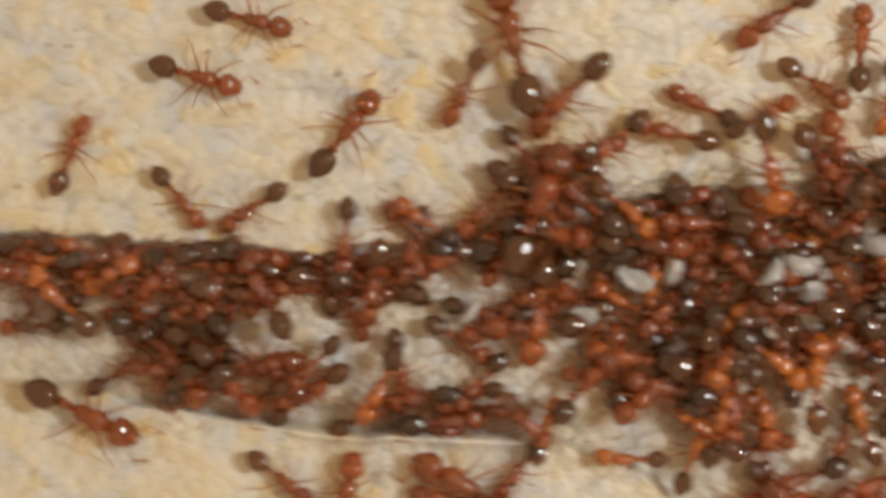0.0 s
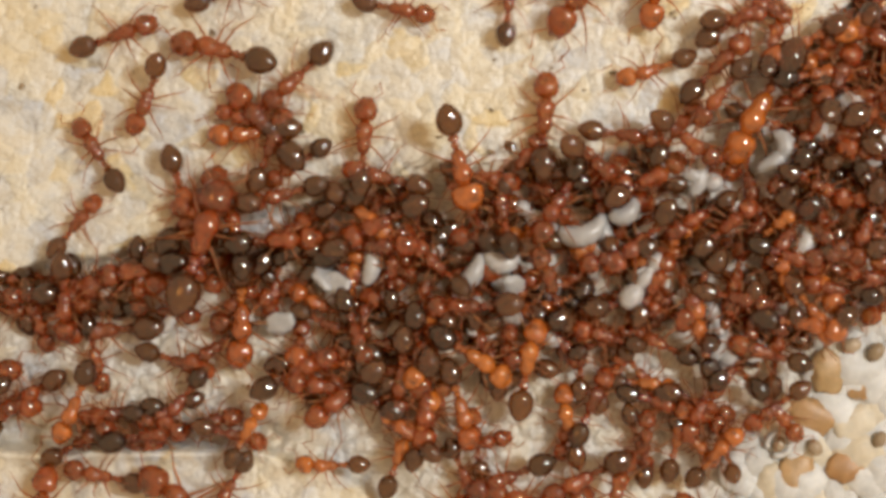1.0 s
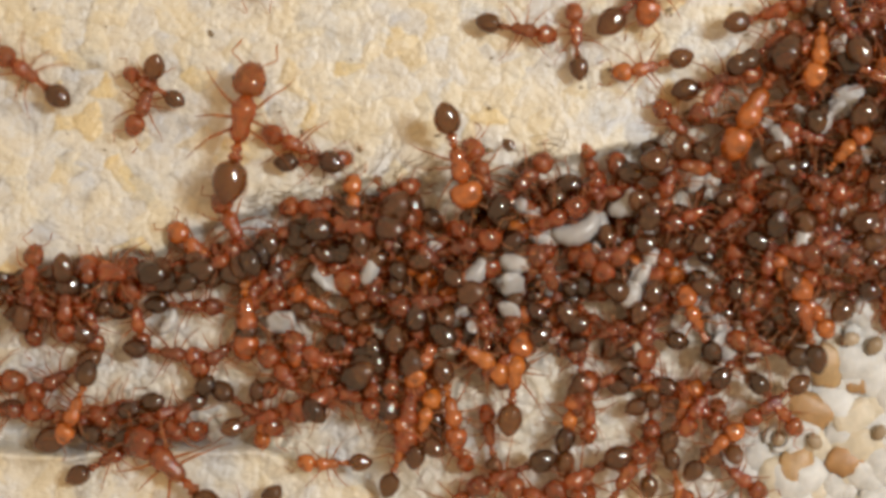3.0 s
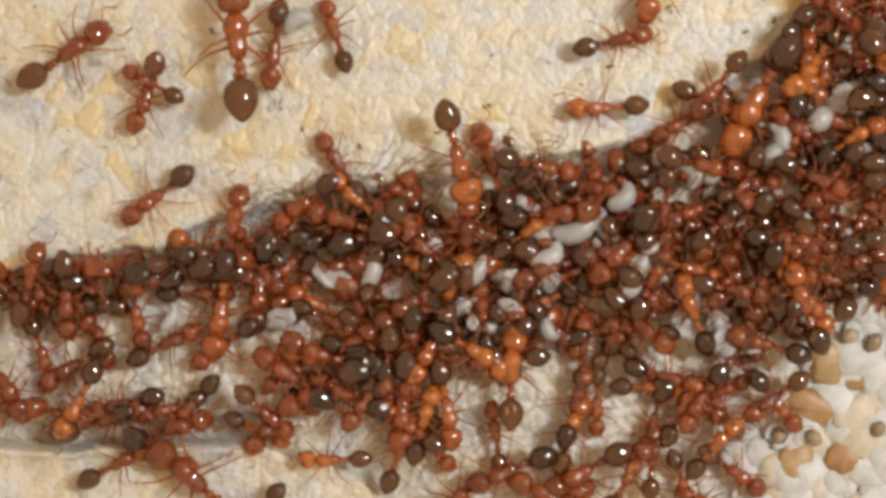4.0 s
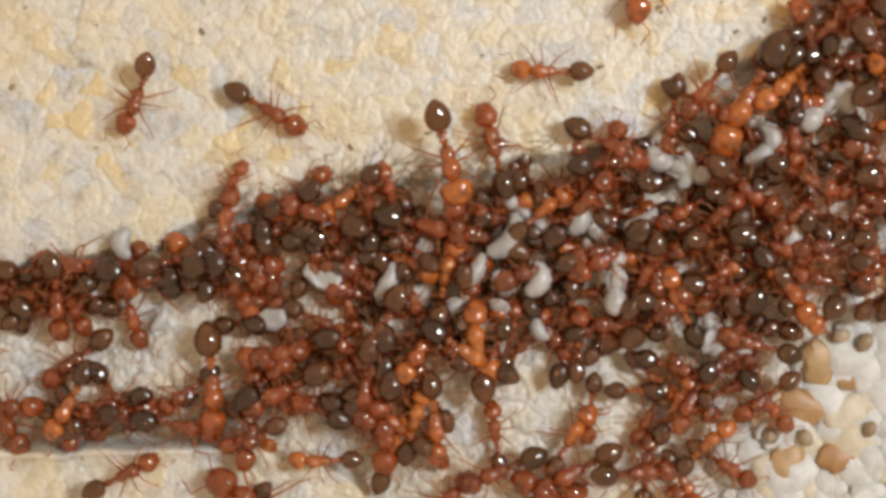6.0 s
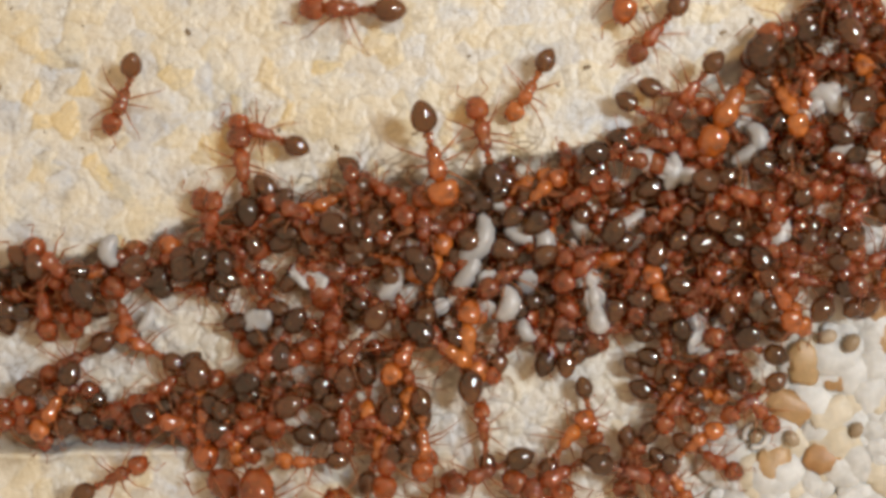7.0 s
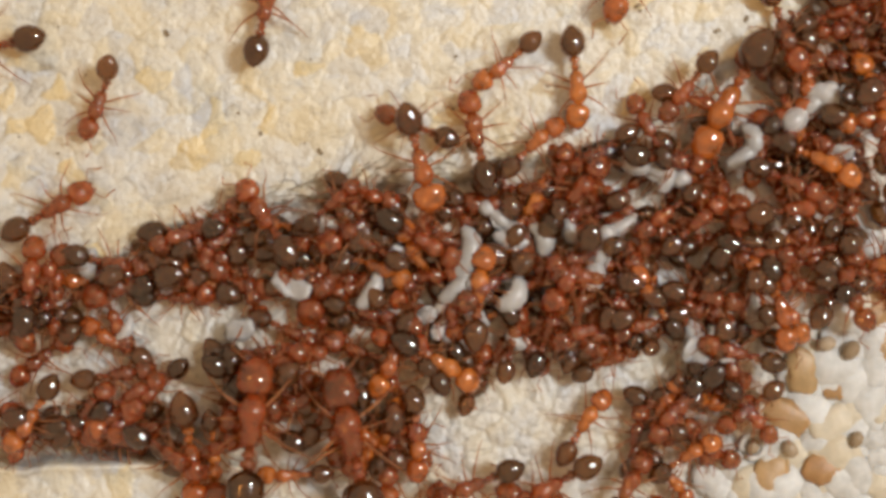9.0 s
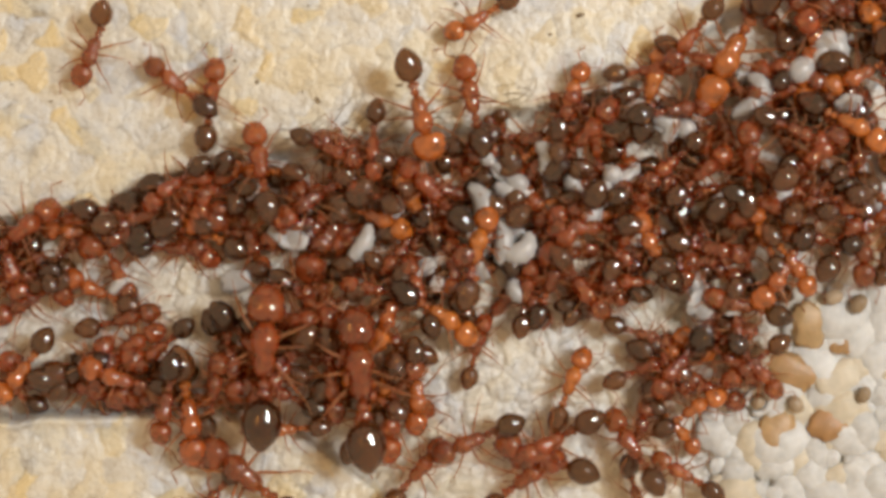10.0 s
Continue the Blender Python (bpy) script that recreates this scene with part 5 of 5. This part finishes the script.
    walk(RUNNERS[78], stride(RUNNERS[78], over_crust(0.3, [(0, -9.87, -3.75, -175), (0.5, -12.44, -3.57, -183), (1, -15.37, -3.60, -176), (1.5, -20.75, -3.05, -180), (2, -24.88, -2.90, -180), (10, -27.01, -4.63, -180)])))
    walk(RUNNERS[79], stride(RUNNERS[79], over_crust(0.3, [(0, -11.69, -3.25, -11), (1.5, -12.45, -2.66, -6), (2.5, -11.73, -2.61, -4), (4, -10.84, -2.05, 0), (10, -9.87, -1.75, -0)])))
    walk(RUNNERS[80], stride(RUNNERS[80], over_crust(0.2, [(0, -13.17, -11.62, 177), (0.5, -13.87, -10.20, 163), (1, -15.26, -9.97, 169), (1.5, -20.30, -9.39, 169), (2, -23.47, -8.82, 175), (10, -26.64, -10.33, 174)])))
    walk(RUNNERS[81], stride(RUNNERS[81], over_crust(0.2, [(0, -9.96, -10.43, -124), (0.5, -10.14, -10.62, -131), (1, -9.52, -10.64, -120), (1.5, -9.48, -10.82, -123), (2, -8.90, -11.38, -132), (2.5, -8.75, -11.78, -134), (4, -8.47, -12.03, -132), (5, -8.48, -11.98, -132), (6.5, -8.66, -12.07, -128), (8, -8.42, -12.54, -131), (10, -8.35, -12.47, -131)])))
    walk(RUNNERS[82], stride(RUNNERS[82], over_crust(0.2, [(0, -13.91, -8.60, -11), (3.8, -14.23, -8.71, -24), (4, -12.27, -9.14, -29), (4.5, -9.58, -11.13, -23), (5, -7.94, -13.38, -32), (10, -5.94, -13.87, -32)])))
    walk(RUNNERS[83], stride(RUNNERS[83], over_crust(0.3, [(0, -12.43, -10.87, 151), (1.5, -11.23, -11.09, 135), (2.5, -12.22, -9.36, 134), (4, -11.25, -10.09, 137), (5, -9.27, -11.26, 139), (10, -6.86, -11.24, 139)])))
    walk(RUNNERS[84], stride(RUNNERS[84], over_crust(0.3, [(0, -6.72, -4.49, 86), (1.5, -6.40, -4.10, 84), (2, -7.41, -3.82, 92), (2.5, -7.59, -3.42, 92), (3, -6.89, -2.51, 76), (10, -5.09, 0.02, 60)])))
    walk(RUNNERS[85], stride(RUNNERS[85], over_crust(0.3, [(0, -17.52, -11.75, 82), (2, -17.81, -9.87, 81), (2.3, -17.28, -8.46, 62), (2.5, -16.69, -7.86, 36), (4, -14.95, -7.63, 15), (10, -13.00, -6.72, 10)])))
    walk(RUNNERS[86], stride(RUNNERS[86], over_crust(1.9, [(0, -17.41, -19.39, 93), (6.5, -6.77, -14.70, 97), (7.5, -7.00, -9.03, 97), (8, -7.15, -7.40, 92), (8.5, -7.03, -6.90, 89), (9, -6.54, -6.94, 85), (9.5, -5.87, -6.08, 87), (10, -5.82, -5.99, 88)])))
    walk(RUNNERS[87], stride(RUNNERS[87], over_crust(1.9, [(0, -12.34, -19.11, 93), (6.5, -3.29, -14.71, 98), (7.5, -2.97, -10.81, 101), (8, -1.93, -8.78, 94), (8.5, -1.84, -8.15, 92), (9, -2.41, -7.47, 103), (9.5, -1.76, -7.23, 94), (10, -1.87, -6.94, 95)])))
    walk(RUNNERS[88], stride(RUNNERS[88], over_crust(0.5, [(0, -16.65, -8.10, 30), (7.5, -13.43, -10.04, 27), (8.1, -13.74, -8.70, 39), (8.5, -13.88, -7.76, 43), (9, -13.91, -6.59, 48), (9.5, -13.89, -6.48, 49), (10, -13.65, -6.65, 45)])))
    walk(RUNNERS[89], stride(RUNNERS[89], over_crust(0.5, [(0, -11.95, -6.67, -127), (4, -11.51, -7.28, -132), (6.3, -11.29, -6.40, -143), (7, -11.36, -6.08, -136), (8, -11.29, -5.92, -138), (9, -11.10, -5.86, -138), (9.5, -10.82, -6.20, -139), (10, -10.67, -6.15, -140)])))
    walk(RUNNERS[90], stride(RUNNERS[90], over_crust(1.1, [(0, 3.35, -5.07, 93), (0.5, 3.19, -4.77, 98), (1, 3.78, -4.61, 81), (1.5, 3.74, -4.52, 83), (2.5, 3.19, -4.80, 83), (3.8, 3.22, -6.08, 85), (4, 3.03, -5.27, 89), (4.5, 3.79, -4.09, 77), (5, 2.81, -3.65, 85), (6.5, 1.84, -4.27, 100), (7, 2.11, -4.07, 93), (7.5, 2.66, -4.10, 91), (8, 2.47, -2.46, 87), (8.5, 2.83, -1.89, 89), (9, 3.13, -1.35, 85), (9.5, 3.01, -1.46, 71), (10, 3.03, -1.72, 77)])))
    walk(RUNNERS[91], stride(RUNNERS[91], over_crust(0.6, [(0, 7.31, -5.65, 69), (2, 6.35, -6.80, 64), (4, 5.99, -6.74, 73), (4.5, 6.30, -6.01, 74), (5, 6.18, -4.95, 71), (10, 6.26, -3.10, 68)])))
    walk(RUNNERS[92], stride(RUNNERS[92], over_crust(0.4, [(0, 7.97, -5.15, 70), (0.5, 7.47, -5.42, 68), (1, 7.63, -5.41, 66), (1.25, 7.13, -7.43, 1), (1.5, 6.63, -9.46, -63), (2.75, 7.18, -6.67, -2), (4, 7.74, -3.88, 60), (10, 7.78, -3.50, 60)])))
    walk(RUNNERS[93], stride(RUNNERS[93], over_crust(0.4, [(0, 10.64, -7.39, -17), (0.5, 11.46, -6.55, -19), (1, 11.75, -6.68, -22), (1.5, 13.38, -9.61, -38), (4, 13.25, -10.14, -35), (10, 13.18, -7.90, -27)])))
    walk(RUNNERS[94], stride(RUNNERS[94], over_crust(0.5, [(0, 10.92, -8.81, -42), (0.5, 11.49, -8.45, -41), (1, 11.48, -8.45, -44), (1.5, 10.32, -9.86, -83), (4, 10.85, -10.74, -69), (10, 11.70, -9.61, -45)])))
    walk(RUNNERS[95], stride(RUNNERS[95], over_crust(0.4, [(0, 1.52, -8.55, 16), (2.1, 4.25, -7.42, 11), (2.5, 6.82, -6.57, 22), (3.8, 12.51, -6.35, 22), (10, 13.83, -5.67, 20)])))
    walk(RUNNERS[96], stride(RUNNERS[96], over_crust(0.6, [(0, 10.72, -8.02, 81), (2.3, 10.46, -7.36, 68), (2.5, 10.58, -7.14, 67), (4, 10.89, -6.95, 61), (10, 11.26, -6.43, 61)])))
    walk(RUNNERS[97], stride(RUNNERS[97], over_crust(0.3, [(0, 4.87, -8.31, -103), (5, 7.04, -7.08, -90), (6.3, 7.01, -7.59, -97), (6.5, 7.07, -7.60, -94), (7, 7.66, -7.63, -77), (7.5, 9.07, -6.69, -13), (8, 8.55, -5.11, 7), (10, 8.32, -4.05, 7)])))
    walk(RUNNERS[98], stride(RUNNERS[98], over_crust(0.3, [(0, 8.64, -8.74, -57), (6.3, 9.59, -7.70, -117), (6.5, 9.08, -8.21, -110), (7, 9.11, -9.86, -95), (7.5, 9.10, -11.64, -77), (10, 9.87, -12.51, -76)])))
    walk(RUNNERS[99], stride(RUNNERS[99], over_crust(0.4, [(0, 9.17, -5.52, -4), (6.3, 9.68, -6.37, -0), (6.6, 10.09, -6.36, -0), (7.2, 13.18, -6.47, -7), (10, 11.97, -6.11, -6)])))
    walk(RUNNERS[100], stride(RUNNERS[100], over_crust(0.3, [(0, 1.19, -8.21, 100), (8, 2.87, -8.11, 96), (8.5, 2.69, -6.04, 96), (9, 3.04, -5.09, 71), (9.5, 3.10, -5.73, 75), (10, 3.07, -5.90, 75)])))
    walk(RUNNERS[101], stride(RUNNERS[101], over_crust(0.7, [(0, 2.76, -4.66, 79), (8.5, 4.35, -3.51, 80), (9, 4.65, -3.51, 76), (9.5, 5.06, -3.65, 79), (10, 5.16, -3.56, 81)])))
    walk(RUNNERS[102], stride(RUNNERS[102], over_crust(0.6, [(0, 6.19, -4.44, 87), (8.5, 7.05, -3.02, 83), (9, 7.54, -2.13, 76), (10, 10.34, -6.85, 22)])))
    walk(RUNNERS[103], stride(RUNNERS[103], over_crust(0.5, [(0, 5.55, -7.03, 115), (8.5, 7.53, -8.48, 52), (9, 7.81, -7.14, 58), (9.5, 6.88, -7.54, 73), (10, 7.05, -7.46, 70)])))
    walk(RUNNERS[104], stride(RUNNERS[104], over_crust(0.9, [(0, 3.24, -10.89, 172), (9, 5.41, -11.04, 144), (9.5, 5.39, -10.85, 159), (10, 5.55, -10.56, 161)])))
    walk(RUNNERS[105], stride(RUNNERS[105], over_crust(0.5, [(0, 9.81, -6.91, -17), (8.3, 13.10, -5.25, -19), (8.5, 13.75, -5.64, -24), (8.7, 14.06, -5.84, -29), (10, 14.01, -6.66, -36)])))
    walk(RUNNERS[106], stride(RUNNERS[106], over_crust(0.3, [(0, 9.02, -5.48, -53), (8.5, 11.80, -6.68, -42), (8.9, 12.56, -8.24, -54), (9.45, 12.51, -7.11, -12), (10, 12.45, -5.99, 30)])))
    walk(RUNNERS[107], stride(RUNNERS[107], over_crust(0.2, [(0, -29.19, -8.89, -24), (0.5, -26.96, -6.28, -27), (1, -25.43, -5.20, -26), (10, -25.14, -6.72, -27)])))
    walk(RUNNERS[108], stride(RUNNERS[108], over_crust(0.2, [(0, -26.78, -5.51, 170), (0.5, -27.51, -4.76, 167), (10, -26.35, -5.29, 167)])))
    walk(RUNNERS[109], stride(RUNNERS[109], over_crust(0.2, [(0, -20.28, -11.38, -36), (0.5, -19.84, -11.77, -31), (1, -19.54, -12.06, -31), (10, -21.08, -13.34, -32)])))
    walk(RUNNERS[110], stride(RUNNERS[110], over_crust(0.3, [(0, -32.68, -5.03, -174), (0.5, -31.95, -3.67, -179), (10, -28.79, -4.63, -180)])))
    walk(RUNNERS[111], stride(RUNNERS[111], over_crust(0.4, [(0, -22.08, -6.34, 20), (0.5, -21.07, -6.32, 7), (1, -19.62, -7.08, 1), (4, -19.52, -7.17, 0), (10, -18.14, -6.60, -0)])))
    walk(RUNNERS[112], stride(RUNNERS[112], over_crust(0.4, [(0, -3.96, 5.47, 169), (0.5, -3.27, 5.44, 166), (1, -2.94, 3.40, 167), (2, -3.31, 0.70, 180), (10, -3.49, 0.67, 180)])))
    walk(RUNNERS[113], stride(RUNNERS[113], over_crust(0.4, [(0, 0.50, 6.53, 30), (0.5, 0.99, 7.21, 47), (1, 1.93, 3.41, -12), (2, 3.67, 2.02, -7), (10, 3.62, 2.40, -7)])))
    walk(RUNNERS[114], stride(RUNNERS[114], over_crust(0.4, [(0, -9.01, 3.46, -150), (0.5, -7.82, 3.95, -149), (1, -7.36, 2.50, -165), (2, -8.23, 0.26, -166), (10, -7.78, -0.02, -173)])))
    walk(RUNNERS[115], stride(RUNNERS[115], over_crust(0.5, [(0, -5.45, 1.75, -36), (0.5, -4.66, 2.97, -40), (1, -3.46, 1.61, -37), (2, -1.89, -0.62, -26), (10, -1.19, -0.46, -21)])))
    walk(RUNNERS[116], stride(RUNNERS[116], over_crust(0.4, [(0, 3.41, 4.21, -48), (0.5, 3.44, 5.09, -61), (1, 5.17, 2.09, -63), (2, 5.84, 0.75, -66), (10, 5.34, 0.45, -61)])))
    walk(RUNNERS[117], stride(RUNNERS[117], over_crust(0.5, [(0, -12.12, 1.41, -128), (0.5, -11.04, 2.44, -161), (1, -10.48, 2.03, -176), (1.5, -11.53, 0.68, -167), (2, -12.85, -0.73, -167), (10, -11.95, -0.68, -168)])))
    walk(RUNNERS[118], stride(RUNNERS[118], over_crust(0.5, [(0, -9.99, 2.75, -20), (0.25, -7.49, 3.08, -86), (0.5, -4.98, 3.41, -152), (1, -4.17, 0.98, -153), (2, -4.60, -0.72, -166), (10, -4.49, -0.70, -166)])))
    walk(RUNNERS[119], stride(RUNNERS[119], over_crust(0.4, [(0, -14.89, 0.89, 153), (0.5, -13.70, 1.85, 146), (1, -10.94, 1.60, 133), (1.25, -11.25, 1.92, 91), (1.5, -11.56, 2.25, 48), (1.75, -13.28, 0.82, 110), (2, -15.00, -0.60, 172), (10, -14.29, -1.01, 180)])))
    walk(RUNNERS[120], stride(RUNNERS[120], over_crust(0.4, [(0, -10.75, 2.25, 131), (0.5, -9.67, 3.21, 128), (1, -7.64, 4.85, 68), (1.25, -7.53, 2.84, -5), (1.5, -7.42, 0.82, -79), (2, -7.58, -1.37, -83), (10, -6.64, -1.51, -70)])))
    walk(RUNNERS[121], stride(RUNNERS[121], over_crust(0.3, [(0, -7.04, 4.32, 30), (0.1667, -5.95, 4.85, -22), (0.3333, -4.85, 5.37, -73), (0.5, -3.76, 5.90, -124), (1, -3.27, 1.74, -131), (2, -3.69, -0.63, -150), (10, -3.35, -0.39, -150)])))
    walk(RUNNERS[122], stride(RUNNERS[122], over_crust(0.5, [(0, -11.04, 0.97, -128), (0.5, -11.97, 1.11, -130), (1, -11.92, -0.67, -150), (2, -12.91, -1.31, -167), (10, -12.28, -1.23, -168)])))
    walk(RUNNERS[123], stride(RUNNERS[123], over_crust(0.3, [(0, 5.68, 3.89, -31), (0.5, 9.70, 9.22, -57), (1, 14.59, 5.92, -20), (10, 14.52, 4.93, -21)])))
    walk(RUNNERS[124], stride(RUNNERS[124], over_crust(0.6, [(0, -5.04, -5.00, -163), (6, -6.99, -5.50, -166), (7.5, -10.77, -7.49, -163), (8.5, -11.41, -7.45, -162), (10, -11.18, -7.66, -162)])))
    walk(RUNNERS[125], stride(RUNNERS[125], over_crust(0.5, [(0, -2.47, -5.39, 24), (6, -5.22, -5.76, 21), (7.5, -11.73, -6.45, 33), (8.5, -11.87, -5.99, 28), (10, -11.66, -5.83, 28)])))
    walk(RUNNERS[126], stride(RUNNERS[126], over_crust(0.9, [(0, -5.30, -4.87, 177), (5.6, -6.36, -4.84, 174), (6.5, -8.96, -6.11, 174), (7.5, -12.20, -8.55, 169), (8.5, -12.57, -8.03, 167), (9.5, -12.33, -7.59, 165), (10, -12.28, -7.26, 165)])))
    walk(RUNNERS[127], stride(RUNNERS[127], over_crust(0.9, [(0, -1.07, -4.74, -81), (6, -2.36, -6.00, -96), (7.5, -7.67, -6.87, -96), (8.5, -7.42, -6.47, -88), (10, -7.38, -6.61, -81)])))
    walk(RUNNERS[128], stride(RUNNERS[128], over_crust(0.8, [(0, -0.67, -4.34, 63), (6, -2.83, -5.58, 60), (7.5, -3.42, -6.66, 63), (8.5, -3.43, -6.25, 60), (10, -2.69, -6.35, 58)])))
    walk(RUNNERS[129], stride(RUNNERS[129], over_crust(0.9, [(0, -0.29, -6.93, -92), (6, -2.10, -8.19, -95), (7.5, -1.10, -9.57, -95), (8.5, -0.86, -9.27, -95), (10, -0.64, -8.99, -95)])))
    walk(RUNNERS[130], stride(RUNNERS[130], over_crust(0.6, [(0, -2.46, -4.10, -4), (6, -4.10, -5.27, -7), (7.5, -4.61, -6.40, -7), (8.5, -4.66, -5.97, -7), (10, -3.68, -6.32, -6)])))
    walk(RUNNERS[131], stride(RUNNERS[131], over_crust(0.4, [(0, -14.62, -7.39, -170), (6, -14.77, -7.00, -166), (7.5, -16.04, -8.26, -171), (8.5, -16.11, -7.66, -171), (10, -15.97, -7.45, -168)])))
    walk(RUNNERS[132], stride(RUNNERS[132], over_crust(0.4, [(0, -5.65, -2.30, 157), (5.6, -5.94, -2.89, 157), (6.4, -10.15, -3.91, 157), (7.5, -13.04, -4.37, 150), (8.5, -13.02, -3.69, 150), (10, -13.43, -3.52, 157)])))
    walk(RUNNERS[133], stride(RUNNERS[133], over_crust(0.8, [(0, -3.83, -6.24, 157), (6, -5.87, -6.87, 157), (7.5, -6.91, -7.82, 159), (8.5, -6.82, -7.15, 156), (10, -5.52, -7.82, 157)])))
    walk(RUNNERS[134], stride(RUNNERS[134], over_crust(1.0, [(0, -1.68, -5.72, -93), (6, -3.11, -6.41, -96), (7.5, -3.43, -8.06, -90), (8.5, -2.99, -7.40, -93), (10, -3.16, -7.52, -84)])))
    walk(RUNNERS[135], stride(RUNNERS[135], over_crust(1.0, [(0, 1.19, -7.03, -70), (6, 0.06, -7.94, -84), (7.5, 0.19, -8.82, -87), (8.5, 0.38, -8.27, -85), (10, 0.48, -8.02, -87)])))
    walk(RUNNERS[136], stride(RUNNERS[136], over_crust(1.2, [(0, -4.29, -6.51, -137), (6, -6.95, -6.41, -153), (7.5, -7.70, -8.28, -153), (9, -6.67, -6.30, -140), (10, -5.43, -7.15, -129)])))
    walk(RUNNERS[137], stride(RUNNERS[137], over_crust(0.5, [(0, -25.08, -5.28, 169), (2, -23.87, -5.21, 113), (4, -22.66, -5.13, 56), (6, -21.45, -5.06, -0), (6.8, -16.97, -6.27, -7), (7.5, -14.28, -5.99, 7), (8.5, -12.82, -5.30, 7), (10, -12.00, -4.75, 14)])))
    walk(RUNNERS[138], stride(RUNNERS[138], over_crust(0.5, [(0, -27.78, -4.28, -177), (1.667, -26.34, -3.85, -118), (3.333, -24.90, -3.43, -59), (5, -23.46, -3.01, -0), (6.5, -19.17, -3.02, -0), (7, -16.34, -2.94, -7), (7.5, -16.81, -2.98, -58), (8, -17.28, -3.02, -109), (8.5, -17.75, -3.06, -160), (10, -16.90, -3.10, -166)])))
    walk(RUNNERS[141], stride(RUNNERS[141], over_crust(0.3, [(0, -8.54, 3.99, 163), (1, -9.04, 5.91, 160), (1.5, -13.55, 7.43, 150), (2, -13.16, 7.47, 150), (5, -13.43, 7.46, 152), (5.6, -16.92, 10.28, 152), (6.2, -22.44, 12.27, 153), (10, -24.44, 10.91, 153)])))
    walk(RUNNERS[142], stride(RUNNERS[142], over_crust(0.2, [(0, -9.26, -0.44, 150), (5.6, -8.49, 1.44, 138), (5.95, -8.94, 2.63, 75), (6.3, -9.40, 3.83, 11), (6.6, -9.42, 3.88, 9), (7.1, -8.01, 0.28, -14), (10, -7.49, -1.10, -14)])))
    walk(RUNNERS[143], stride(RUNNERS[143], over_crust(0.2, [(0, -4.48, -0.24, 17), (5.7, -5.26, 1.72, 45), (6.3, -6.45, 3.76, 27), (6.6, -6.19, 3.86, 28), (7.1, -3.08, -0.06, -14), (10, -2.73, -0.99, -7)])))
    walk(RUNNERS[144], stride(RUNNERS[144], over_crust(0.1, [(0, -10.41, -0.27, 30), (0.5, -16.02, 1.08, 41), (1, -16.27, 1.30, 52), (1.25, -17.37, 1.79, 90), (1.5, -18.47, 2.28, 128), (2, -20.33, 3.29, 151), (2.5, -24.82, 5.03, 148), (10, -25.89, 3.33, 153)])))
    walk(RUNNERS[145], stride(RUNNERS[145], over_crust(0.6, [(0, 9.61, -3.04, 167), (0.5, 9.35, -3.67, 162), (1, 9.50, -3.83, 156), (1.5, 9.45, -3.73, 156), (2.5, 9.20, -3.64, 163), (4, 8.53, -3.59, 172), (10, 8.43, -3.52, 172)])))
    walk(RUNNERS[146], stride(RUNNERS[146], over_crust(0.7, [(0, 2.04, -4.69, 106), (0.5, 1.75, -4.39, 104), (0.8, 1.82, -4.38, 105), (1, 1.70, -3.99, 103), (1.5, 1.37, -4.02, 104), (2, 1.48, -4.04, 101), (2.5, 1.84, -3.83, 101), (4, 1.75, -2.76, 96), (10, 2.04, -2.65, 96)])))
    walk(RUNNERS[147], stride(RUNNERS[147], over_crust(0.6, [(0, 7.38, -3.86, 24), (8, 8.24, -3.40, 14), (9, 8.99, -4.51, 25), (9.5, 9.33, -4.96, 24), (10, 10.30, -5.55, -19)])))
    walk(RUNNERS[148], stride(RUNNERS[148], over_crust(0.5, [(0, 8.99, -7.92, 87), (8, 9.63, -9.81, 79), (9, 9.96, -7.84, 77), (9.5, 10.35, -7.57, 90), (10, 9.97, -9.55, 72)])))
    walk(RUNNERS[149], stride(RUNNERS[149], over_crust(0.4, [(0, 1.57, -11.02, -64), (1, 1.05, -10.02, -66), (1.5, 1.22, -9.50, -65), (2.5, 1.00, -8.67, -56), (4, -0.31, -8.90, -56), (10, 0.35, -7.88, -56)])))


motions()
